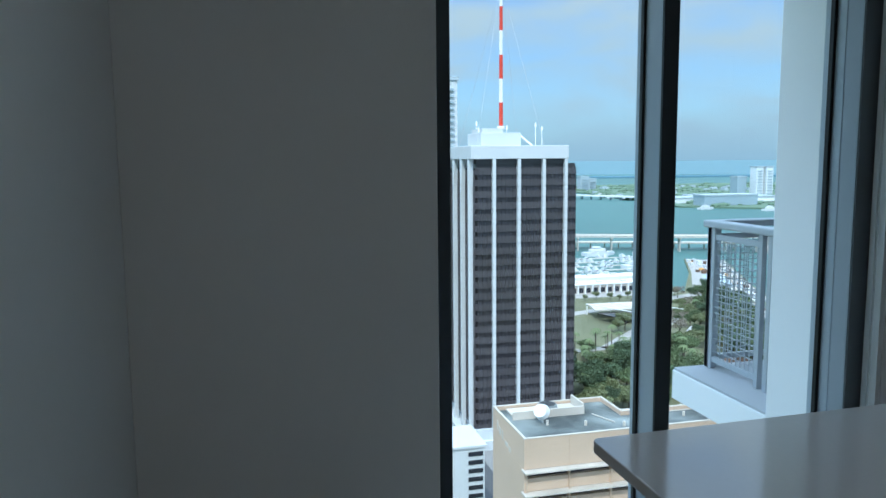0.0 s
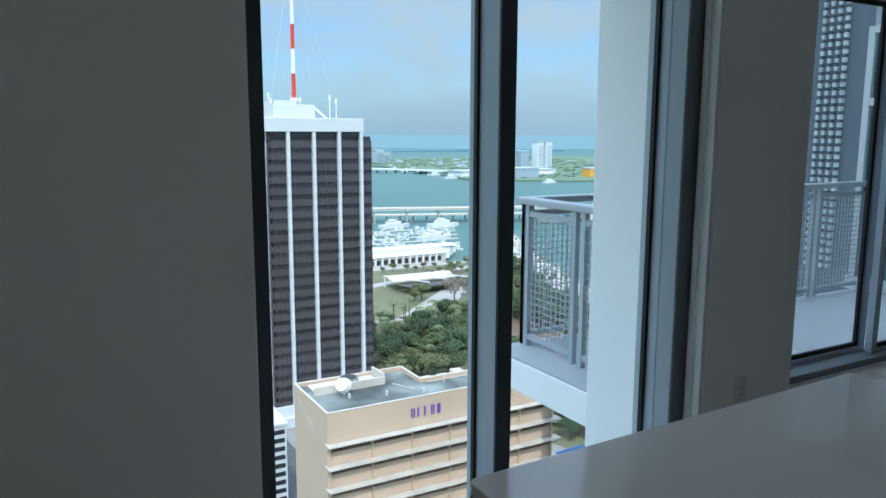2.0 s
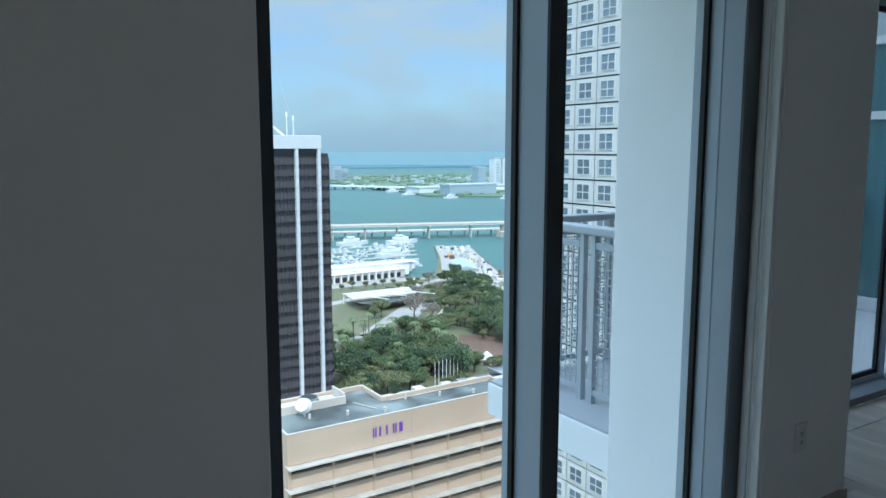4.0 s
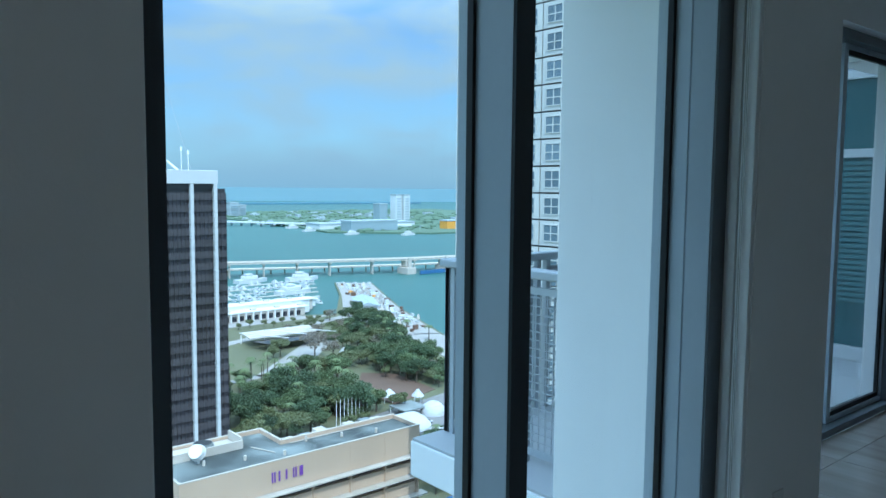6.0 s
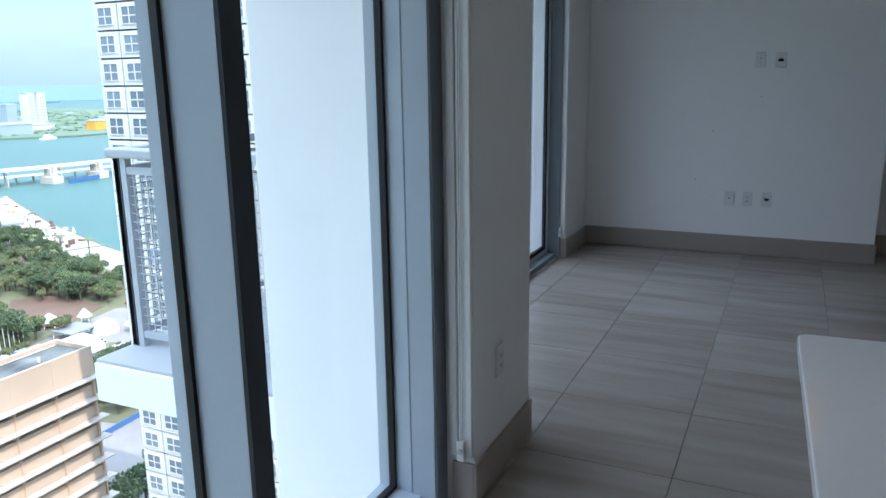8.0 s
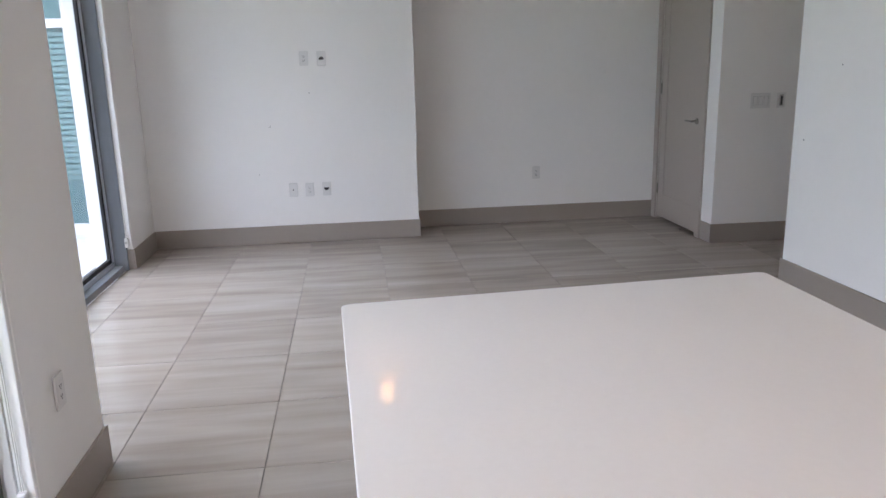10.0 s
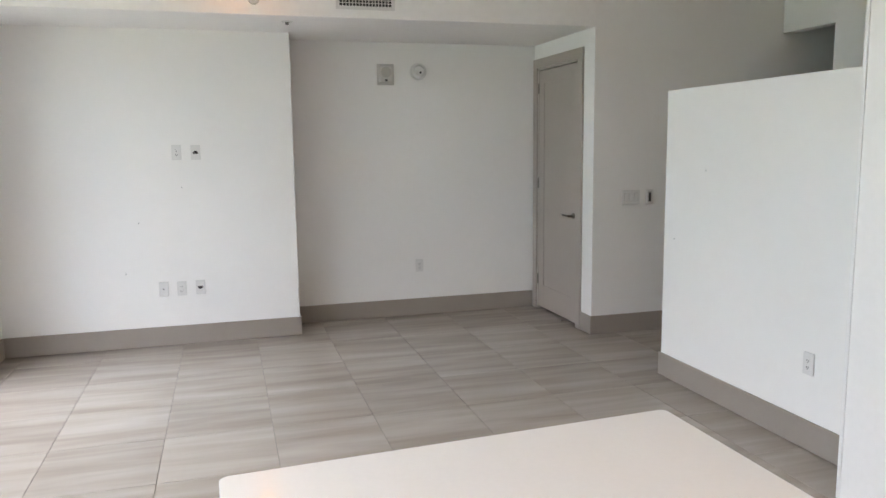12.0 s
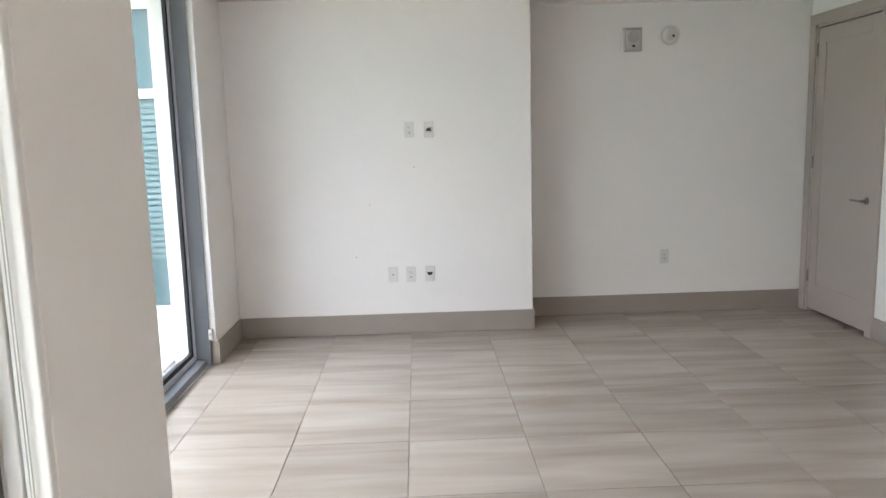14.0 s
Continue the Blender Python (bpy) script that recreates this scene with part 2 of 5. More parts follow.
structure("wall_west_kitchen", [((-2.05, YS, 0), (-1.58, -6.387, TOP))], WALL, "white painted column wall in the shade beside the window", "wall", 0.004)
PXW, PY0, PY1 = -1.608, -4.408, -3.812   # pier: room face, south and north ends
STX = -2.337                            # wall beside the balcony door
structure("wall_pier", [((-1.90, PY0, 0), (PXW, PY1, TOP))], WALL, "white painted pier between window and balcony door", "wall", 0.003)
structure("wall_west_stub", [((-2.64, -0.66, 0), (STX, 0.42, TOP))], WALL, "white painted wall beside the balcony door", "wall", 0.003)
WH, BH = 2.75, 2.62            # heads of the window and of the balcony door
structure("wall_west_header", [((-2.05, -6.387, WH), (-1.76, PY0, TOP)), ((-2.66, PY1, BH), (-2.32, -0.66, TOP))], WALL, "white painted wall above the openings", "wall")
structure("ceiling", [((-2.9, YS - 0.12, TOP), (XE + 1.72, SY, TOP + 0.2))], CEIL, "white painted ceiling", "ceiling")
structure("ceiling_soffit", [((-2.9, SY, SOF), (DX, NY + 0.12, TOP + 0.2)), ((DX, SY + 0.001, TOP), (XE + 1.72, NY + 0.12, TOP + 0.2))], CEIL, "white painted lowered ceiling over the far end", "ceiling")
partition = structure("wall_partition", [((2.308, -3.86, 0), (2.43, -1.976, 1.97))], WALL, "white half-height partition wall with a taupe baseboard", "partition", 0.004)

# baseboards
BB, BT = 0.161, 0.013


def baseboard(lo, hi):
    structure("baseboard", [(lo, hi)], BASE, "taupe painted baseboard along the foot of the wall", "baseboard", 0.003)


baseboard((STX + BT, -BT, 0.002), (NX + BT, 0.0, BB))
baseboard((NX, 0.0, 0.002), (NX + BT, NY, BB))
baseboard((NX + BT, NY - BT, 0.002), (DX, NY, BB))
baseboard((DX - BT, SY - BT, 0.002), (DX, DY0 - 0.09, BB))
baseboard((DX, SY - BT, 0.002), (XE, SY, BB))
baseboard((2.308 - BT, -3.86, 0.002), (2.308, -1.976 + BT, BB))
baseboard((2.308, -1.976, 0.002), (2.43, -1.976 + BT, BB))
baseboard((PXW, PY0 - BT, 0.002), (PXW + BT, PY1 + BT, BB))
baseboard((-1.69, PY0 - BT, 0.002), (PXW, PY0, BB))
baseboard((-2.40, PY1, 0.002), (PXW, PY1 + BT, BB))
baseboard((STX, -0.66 - BT, 0.002), (STX + BT, 0.0, BB))
baseboard((-2.42, -0.66 - BT, 0.002), (STX, -0.66, BB))
baseboard((-1.58, YS, 0.002), (-1.567, -6.387, BB))

# ---- kitchen window ----
GX = -1.892


def framed_window():
    w = thing("window_1", "tall fixed window in a grey aluminium frame with black gaskets", "window", (GX, -5.4, 0), kind="structure")

    def prof(name, outline, z0, z1, mat, label=""):
        bm = add_prism(bmesh.new(), [(x - GX, y + 5.4) for x, y in outline], z0, z1)
        return part(name, bm, mat, w, label)
    # grey cheeks to the panes; faces to the room darkened in colour for shade
    ym0, ym1, yr, xm, xr = -5.432, -5.359, -4.504, -1.732, -1.723
    prof("mullion", [(-1.95, ym0 + 0.010), (GX + 0.012, ym0 + 0.010), (xm, ym0), (xm, ym1), (GX + 0.012, ym1 - 0.010), (-1.95, ym1 - 0.010)], 0.05, WH - 0.06, ALU, "grey aluminium mullion")
    prof("mullion_face", [(xm, ym0 + 0.001), (xm + 0.010, ym0 + 0.003), (xm + 0.010, ym1 - 0.003), (xm, ym1 - 0.001)], 0.05, WH - 0.06, ALUSHADE, "inner face of the mullion, shade put into its colour")
    prof("jamb", [(-1.95, -6.387), (-1.775, -6.387), (-1.775, -6.300), (GX, -6.295), (-1.95, -6.295)], 0.0, WH, ALU)
    prof("jamb_face", [(-1.775, -6.387), (-1.755, -6.387), (-1.755, -6.295), (-1.775, -6.295)], 0.0, WH, ALUSHADE)
    prof("jamb", [(-1.95, yr + 0.012), (GX + 0.012, yr + 0.012), (-1.815, -4.500), (-1.812, -4.494), (-1.808, -4.500), (xr, -4.496), (xr, PY0 + 0.003), (-1.95, PY0 + 0.003)], 0.0, WH, ALU, "grey aluminium jamb with a fine groove")
    prof("jamb_face", [(xr, -4.494), (xr + 0.008, -4.492), (xr + 0.008, PY0), (xr, PY0)], 0.0, WH, ALUMID, "jamb face, its grey darkened in colour for shade")
    prof("bottom_rail", [(-1.95, -6.295), (-1.775, -6.295), (-1.775, yr + 0.012), (-1.95, yr + 0.012)], 0.0, 0.046, ALU)
    prof("top_rail", [(-1.95, -6.295), (-1.775, -6.295), (-1.775, yr + 0.012), (-1.95, yr + 0.012)], WH - 0.06, WH, ALU)
    for y0, y1 in ((-6.295, ym0 + 0.016), (ym1 - 0.016, yr + 0.014)):
        z0, z1, g = 0.046, WH - 0.06, 0.018
        for a, b, c, d in ((y0, y0 + g, z0, z1), (y1 - g, y1, z0, z1), (y0, y1, z0, z0 + g), (y0, y1, z1 - g, z1)):
            box_part("gasket", (-0.010, a + 5.4, c), (0.013, b + 5.4, d), GASKET, w, label="black rubber gasket")
        p = box_part("pane", (-0.004, y0 + 5.402, z0 + 0.002), (0.004, y1 + 5.398, z1 - 0.002), PANE, w, label="clear bluish glass")
        p.visible_shadow = False
    return w


framed_window()

# ---- sliding balcony door ----
BX = -2.53


def balcony_door():
    d = thing("door_2", "sliding glass balcony door in a grey aluminium frame, closed", "door", (BX, -2.3, 0), kind="structure")
    y0, y1 = PY1 + 2.3, -0.70 + 2.3
    # outer frame takes the grey that has shade in its colour
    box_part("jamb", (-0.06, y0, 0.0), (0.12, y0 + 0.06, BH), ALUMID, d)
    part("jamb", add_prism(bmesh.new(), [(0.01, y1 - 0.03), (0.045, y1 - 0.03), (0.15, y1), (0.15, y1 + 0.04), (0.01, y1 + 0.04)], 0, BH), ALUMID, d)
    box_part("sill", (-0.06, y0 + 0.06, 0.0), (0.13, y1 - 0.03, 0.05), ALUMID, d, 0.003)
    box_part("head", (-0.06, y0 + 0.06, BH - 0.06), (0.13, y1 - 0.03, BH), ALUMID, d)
    for ya, yb, dx in ((y0 + 0.06, 0.69, -0.06), (0.69 - 0.06, y1 - 0.03, 0.03)):
        z0, z1, g, f = 0.05, BH - 0.06, 0.032, 0.06
        s = thing("sash", "", "")
        s.parent = d
        s.location = (dx, 0, 0)
        stile_b = f if dx < 0 else 0.012
        stile_a = f if dx > 0 else 0.012
        box_part("stile", (-0.02, ya, z0), (0.03, ya + stile_a, z1), ALU, s)
        box_part("stile", (-0.02, yb - stile_b, z0), (0.03, yb, z1), ALU, s)
        for c, e in ((z0, z0 + 0.03), (z1 - 0.03, z1)):
            box_part("rail", (-0.02, ya + stile_a, c), (0.03, yb - stile_b, e), ALU, s)
        ia, ib = ya + stile_a, yb - stile_b
        for a, b, c, e in ((ia, ia + g, z0 + 0.03, z1 - 0.03), (ib - g, ib, z0 + 0.03, z1 - 0.03), (ia, ib, z0 + 0.03, z0 + 0.03 + g), (ia, ib, z1 - 0.03 - g, z1 - 0.03)):
            box_part("gasket", (-0.008, a, c), (0.014, b, e), GASKET, s)
        p = box_part("pane", (-0.003, ia + 0.002, z0 + 0.032), (0.005, ib - 0.002, z1 - 0.032), PANE, s)
        p.visible_shadow = False
    return d


balcony_door()


# ---- blind side channels with their cords ----
def blind_channel(at):
    b = thing("blind_channel", "white blind side channel with a bead cord and tensioner", "blind", at, "roller blind channels")
    part("channel", add_box(bmesh.new(), (-0.088, -0.020, 0.19), (-0.058, 0.0, 2.55), 0.003), TRIMW, b)
    part("channel_lip", add_box(bmesh.new(), (-0.050, -0.025, 0.19), (-0.001, 0.0, 2.55), 0.004), TRIMW, b)
    # the slot's shade is put in as a grey strip
    part("channel_groove", add_box(bmesh.new(), (-0.058, -0.010, 0.19), (-0.050, 0.0, 2.55)), PLASTICGREY, b, "grey strip for the shade in the channel groove")
    bm = bmesh.new()
    for dx in (-0.030, -0.036):
        add_tube(bm, (dx, -0.034, 0.24), (dx, -0.034, 2.55), 0.0013, 6)
    part("cord", bm, PLASTICGREY, b, "thin bead cord")
    t = part("tensioner", add_box(bmesh.new(), (-0.047, -0.050, 0.185), (-0.020, -0.024, 0.262), 0.005), PLASTIC, b, "clear plastic cord tensioner")
    part("wheel", add_tube(bmesh.new(), (-0.0335, -0.056, 0.225), (-0.0335, -0.049, 0.225), 0.009, 14), PLASTICGREY, t)
    return b


blind_channel((PXW, PY0 - 0.001, 0))
blind_channel((STX, -0.661, 0))

# ---- kitchen island and tall cabinet ----
IX0, IX1, IY0, IY1, IZ = -0.588, 0.455, -6.25, -4.94, 0.955


def island():
    i = thing("kitchen_island", "kitchen island with a pale polished stone worktop", "island", ((IX0 + IX1) / 2, (IY0 + IY1) / 2, 0))
    hx, hy = (IX1 - IX0) / 2, (IY1 - IY0) / 2
    bm = bmesh.new()
    r, pts = 0.022, []
    for cx, cy, a0 in ((hx - r, hy - r, 0), (-hx + r, hy - r, 90), (-hx + r, -hy + r, 180), (hx - r, -hy + r, 270)):
        pts += [(cx + r * math.cos(radians(a0 + k * 15)), cy + r * math.sin(radians(a0 + k * 15))) for k in range(7)]
    # the far edge and the window edge run slightly out of square
    pts = [(x - (0.046 * (y / hy + 1) / 2 if x < 0 else 0), y + (0.066 * (x / hx + 1) / 2 if y > 0 else 0)) for x, y in pts]
    add_prism(bm, pts, IZ - 0.03, IZ)
    rim = [e for e in bm.edges if abs(e.verts[0].co.z - e.verts[1].co.z) < 1e-5]
    bmesh.ops.bevel(bm, geom=rim, offset=0.003, segments=2, affect="EDGES", profile=0.5)
    part("worktop", bm, QUARTZ, i, "pale polished quartz worktop")
    part("body", add_box(bmesh.new(), (-hx + 0.28, -hy + 0.03, 0.1), (hx - 0.03, hy - 0.03, IZ - 0.03), 0.003), LACQUER, i)
    part("plinth", add_box(bmesh.new(), (-hx + 0.32, -hy + 0.08, 0), (hx - 0.08, hy - 0.08, 0.1)), BASE, i)
    return i


island()


def tall_cabinet():
    c = thing("tall_cabinet", "tall white lacquered kitchen cabinet reaching the ceiling", "cabinet", (2.03, -3.86, 0))
    part("side_panel", add_box(bmesh.new(), (0, -0.02, 0), (0.62, 0, 2.9), 0.002), LACQUER, c)
    part("body", add_box(bmesh.new(), (0.02, -1.2, 0.1), (0.62, -0.02, 2.9), 0.002), LACQUER, c)
    part("door", add_box(bmesh.new(), (0.0, -0.60, 0.004), (0.02, -0.024, 2.9), 0.002), LACQUER, c)
    part("door", add_box(bmesh.new(), (0.0, -1.2, 0.004), (0.02, -0.604, 2.9), 0.002), LACQUER, c)
    return c


tall_cabinet()


# ---- niche door ----
def niche_door():
    d = thing("door_1", "closed taupe panelled door in a taupe casing", "door", (DX, DY0, 0), kind="structure")
    w = DY1 - DY0
    cw = 0.085
    for a, b in ((-cw, 0.0), (w, w + cw)):
        part("casing", add_box(bmesh.new(), (-0.02, a, 0), (0, b, DH), 0.004), DOORPAINT, d)
    part("casing", add_box(bmesh.new(), (-0.02, -cw, DH), (0, w + cw, DH + cw), 0.004), DOORPAINT, d)
    for a, b in ((0, 0.02), (w - 0.02, w)):
        part("jamb", add_box(bmesh.new(), (0, a, 0), (0.12, b, DH)), DOORPAINT, d)
    part("jamb", add_box(bmesh.new(), (0, 0.02, DH - 0.02), (0.12, w - 0.02, DH)), DOORPAINT, d)
    bm = bmesh.new()
    y0, y1, z0, z1 = 0.026, w - 0.026, 0.028, DH - 0.030
    add_box(bm, (0.006, y0, z0), (0.044, y1, z1))
    for lo, hi in (((0.0, y0, z0), (0.007, y0 + 0.11, z1)), ((0.0, y1 - 0.11, z0), (0.007, y1, z1)), ((0.0, y0 + 0.11, z1 - 0.12), (0.007, y1 - 0.11, z1)),
                   ((0.0, y0 + 0.11, z0), (0.007, y1 - 0.11, z0 + 0.22))):
        add_box(bm, lo, hi, 0.002)
    leaf = part("leaf", bm, DOORPAINT, d)
    h = part("handle", add_tube(bmesh.new(), (-0.008, y0 + 0.065, 0.99), (0.0, y0 + 0.065, 0.99), 0.027, 24), NICKEL, leaf, "satin nickel lever handle")
    bm = bmesh.new()
    add_tube(bm, (-0.05, y0 + 0.065, 0.99), (-0.008, y0 + 0.065, 0.99), 0.009, 14)
    add_box(bm, (-0.058, y0 + 0.055, 0.981), (-0.044, y0 + 0.19, 0.997), 0.005)
    part("lever", bm, NICKEL, leaf, "satin nickel lever")
    for z in (0.25, 1.2, 2.1):
        part("hinge", add_tube(bmesh.new(), (-0.006, w - 0.02, z), (-0.006, w - 0.02, z + 0.1), 0.007, 10), NICKEL, d)
    bm = bmesh.new()
    add_tube(bm, (-0.01, y0 + 0.12, 0.035), (-0.065, y0 + 0.14, 0.03), 0.006, 10)
    add_tube(bm, (-0.065, y0 + 0.14, 0.03), (-0.075, y0 + 0.144, 0.03), 0.011, 12)
    part("door_stop", bm, NICKEL, d, "small metal door stop")
    return d


niche_door()


# ---- plates and devices on the walls ----
def plate(name, label, category, at, rz, kind, group):
    """A wall plate seen from -Y before turning by rz."""
    p = thing(name, label, category, group=group)
    p.matrix_world = pose(*at, 0, 0, rz)
    w = {"switch": 0.165, "thermo": 0.072}.get(kind, 0.074)
    part("cover_plate", add_box(bmesh.new(), (-w / 2, -0.009, -0.06), (w / 2, 0, 0.06), 0.003), PLASTIC, p)
    if kind == "duplex":
        part("receptacle", add_box(bmesh.new(), (-0.018, -0.010, -0.036), (0.018, -0.007, 0.036), 0.002), PLASTIC, p)
        for z in (0.017, -0.019):
            for x in (-0.007, 0.006):
                part("slot", add_box(bmesh.new(), (x - 0.0016, -0.0108, z - 0.003), (x + 0.0016, -0.0098, z + 0.006)), DARK, p)
            part("slot", add_tube(bmesh.new(), (0, -0.0108, z - 0.009), (0, -0.0098, z - 0.009), 0.003, 10), DARK, p)
    elif kind == "coax":
        part("socket", add_tube(bmesh.new(), (0, -0.014, 0), (0, -0.007, 0), 0.006, 12), NICKEL, p, "metal coaxial socket")
        part("hole", add_tube(bmesh.new(), (0, -0.0150, 0), (0, -0.0138, 0), 0.0045, 10), DARK, p)
    elif kind in ("scoop_down", "scoop_up"):
        s = 1 if kind == "scoop_down" else -1
        bm = bmesh.new()
        pts = [(0.024 * math.cos(radians(a)), s * 0.026 * math.sin(radians(a)) - s * 0.012) for a in range(0, 181, 15)]
        front = [bm.verts.new((x, -0.0100, z)) for x, z in pts]
        bm.faces.new(front)
        part("cable_opening", bm, DARK, p, "dark cable pass-through opening")
        bm = bmesh.new()
        for a in range(0, 180, 15):
            q = [(0.026 * math.cos(radians(k)), s * 0.029 * math.sin(radians(k)) - s * 0.012) for k in (a, a + 15)]
            add_tube(bm, (q[0][0], -0.010, q[0][1]), (q[1][0], -0.010, q[1][1]), 0.0035, 6)
        part("hood", bm, PLASTIC, p)
    elif kind == "switch":
        for x in (-0.047, 0, 0.047):
            part("rocker_gap", add_box(bmesh.new(), (x - 0.0185, -0.0098, -0.0355), (x + 0.0185, -0.0075, 0.0355)), PLASTICGREY, p)
            part("rocker", add_box(bmesh.new(), (x - 0.016, -0.012, -0.033), (x + 0.016, -0.007, 0.033), 0.002), PLASTIC, p)
    elif kind == "thermo":
        part("keypad", add_box(bmesh.new(), (-0.018, -0.013, -0.045), (0.018, -0.007, 0.045), 0.002), PLASTICGREY, p, "grey slider")
        part("display", add_box(bmesh.new(), (-0.008, -0.0145, -0.038), (0.008, -0.0128, 0.034)), DARK, p)
    return p


plate("electrical_outlet", "white duplex outlet on the wall at eye height", "outlet", (-0.957, -0.001, 1.595), 0, "duplex", "wall plates")
plate("cable_plate", "white cable plate with a scooped opening", "cable plate", (-0.809, -0.001, 1.593), 0, "scoop_down", "wall plates")
plate("coax_plate", "white plate with a coaxial socket low on the wall", "wall plate", (-1.119, -0.001, 0.476), 0, "coax", "wall plates")
plate("electrical_outlet", "white duplex outlet low on the wall", "outlet", (-0.978, -0.001, 0.474), 0, "duplex", "wall plates")
plate("cable_plate", "white cable plate with a scooped opening turned down", "cable plate", (-0.830, -0.001, 0.476), 0, "scoop_up", "wall plates")
plate("electrical_outlet", "white duplex outlet in the niche", "outlet", (1.169, NY - 0.001, 0.482), 0, "duplex", "wall plates")
plate("electrical_outlet", "white outlet low on the half-height partition", "outlet", (2.307, -3.36, 0.466), -90, "duplex", "wall plates")
plate("electrical_outlet", "white outlet low on the pier", "outlet", (PXW + 0.001, -4.17, 0.47), 90, "duplex", "wall plates")
plate("light_switch", "white plate with three rocker switches", "switch", (2.717, SY - 0.001, 1.168), 0, "switch", "switch plates")
plate("wall_control", "white wall control with a dark slider", "wall control", (2.894, SY - 0.001, 1.168), 0, "thermo", "switch plates")


def nail_hole(wall, at, axis):
    """A small dark nail hole left in the paint."""
    bm = bmesh.new()
    p = Vector(at)
    add_tube(bm, p, p + Vector(axis) * 0.0015, 0.004, 8)
    part("nail_hole", bm, DARK, wall, "small dark nail hole")


for x, z in ((-0.93, 1.31), (-1.40, 0.62), (-1.28, 1.03)):
    nail_hole(wall_tv, (x, 0.0, z), (0, -1, 0))
for y, z in ((-2.10, 0.98), (-2.42, 1.45)):
    nail_hole(partition, (2.308, y, z), (-1, 0, 0))


def wall_alarm():
    a = thing("fire_alarm_speaker", "pale grey square alarm speaker high on the niche wall", "alarm", (0.876, NY, 2.276))
    part("plate", add_box(bmesh.new(), (-0.08, -0.012, -0.095), (0.08, 0, 0.095), 0.006), PLASTICMID, a)
    part("housing", add_box(bmesh.new(), (-0.066, -0.042, -0.08), (0.066, -0.012, 0.08), 0.012), PLASTICMID, a)
    part("speaker_grille", add_tube(bmesh.new(), (0, -0.046, 0.018), (0, -0.041, 0.018), 0.048, 28), PLASTICGREY, a, "round grey grille")
    part("strobe", add_box(bmesh.new(), (-0.012, -0.050, -0.062), (0.012, -0.042, -0.046), 0.002), DARK, a)


wall_alarm()


def smoke_detector():
    s = thing("smoke_detector", "round white smoke detector on the niche wall", "detector", (1.186, NY, 2.306))
    part("base", add_tube(bmesh.new(), (0, 0, 0), (0, -0.02, 0), 0.078, 36), PLASTIC, s)
    part("dome", add_tube(bmesh.new(), (0, -0.02, 0), (0, -0.052, 0), 0.064, 36, 0.044), PLASTIC, s)
    part("button", add_tube(bmesh.new(), (0.012, -0.056, -0.012), (0.012, -0.050, -0.012), 0.010, 14), DARK, s)


smoke_detector()


def sprinkler(at, n):
    s = thing("sprinkler", "small flush fire sprinkler in the ceiling", "sprinkler", at, "sprinklers")
    part("rosette", add_tube(bmesh.new(), (0, 0, 0), (0, 0, -0.007), 0.042, 28, 0.038), PLASTIC, s)
    part("head", add_tube(bmesh.new(), (0, 0, -0.007), (0, 0, -0.025), 0.016, 14, 0.012), DARK if n else NICKEL, s)


sprinkler((-0.08, -0.56, SOF), 0)
side = thing("sidewall_sprinkler", "small sidewall sprinkler on the soffit face", "sprinkler", (-0.33, SY, 2.672), "sprinklers")
part("rosette", add_tube(bmesh.new(), (0, 0, 0), (0, -0.012, 0), 0.040, 24, 0.034), PLASTICMID, side)
part("head", add_tube(bmesh.new(), (0, -0.012, 0), (0, -0.045, 0), 0.012, 12), NICKEL, side)
part("deflector", add_box(bmesh.new(), (-0.022, -0.052, -0.004), (0.022, -0.040, 0.012), 0.002), NICKEL, side)


def air_vent():
    v = thing("air_vent", "white supply air grille with dark egg-crate cells", "vent", (0.475, SY - 0.001, 2.74))
    w, h = 0.22, 0.115
    for lo, hi in (((-w, -0.014, -h), (w, 0, -h + 0.025)), ((-w, -0.014, h - 0.025), (w, 0, h)), ((-w, -0.014, -h + 0.025), (-w + 0.025, 0, h - 0.025)), ((w - 0.025, -0.014, -h + 0.025), (w, 0, h - 0.025))):
        box_part("frame", lo, hi, PLASTIC, v, 0.003)
    box_part("backing", (-w + 0.025, -0.003, -h + 0.025), (w - 0.025, -0.001, h - 0.025), DARK, v)
    for k in range(1, 16):
        x = -w + 0.025 + k * (2 * w - 0.05) / 16
        box_part("slat", (x - 0.002, -0.012, -h + 0.025), (x + 0.002, -0.003, h - 0.025), PLASTIC, v)
    for k in range(1, 8):
        z = -h + 0.025 + k * (2 * h - 0.05) / 8
        box_part("crossbar", (-w + 0.025, -0.010, z - 0.002), (w - 0.025, -0.004, z + 0.002), PLASTIC, v)


air_vent()



def downlight(at):
    d = thing("downlight", "small recessed warm ceiling downlight, switched on", "lamp", at, "downlights")
    part("trim", add_tube(bmesh.new(), (0, 0, 0), (0, 0, -0.006), 0.062, 28, 0.056), PLASTIC, d)
    part("lens", add_tube(bmesh.new(), (0, 0, -0.006), (0, 0, -0.009), 0.042, 24), GLOW, d, "glowing warm lens")


GLOW = material("warm_lens", (0.9, 0.8, 0.6), 0.4)
glow = GLOW.node_tree.nodes["Principled BSDF"]
glow.inputs["Emission Color"].default_value, glow.inputs["Emission Strength"].default_value = (1.0, 0.50, 0.18, 1), 7.0
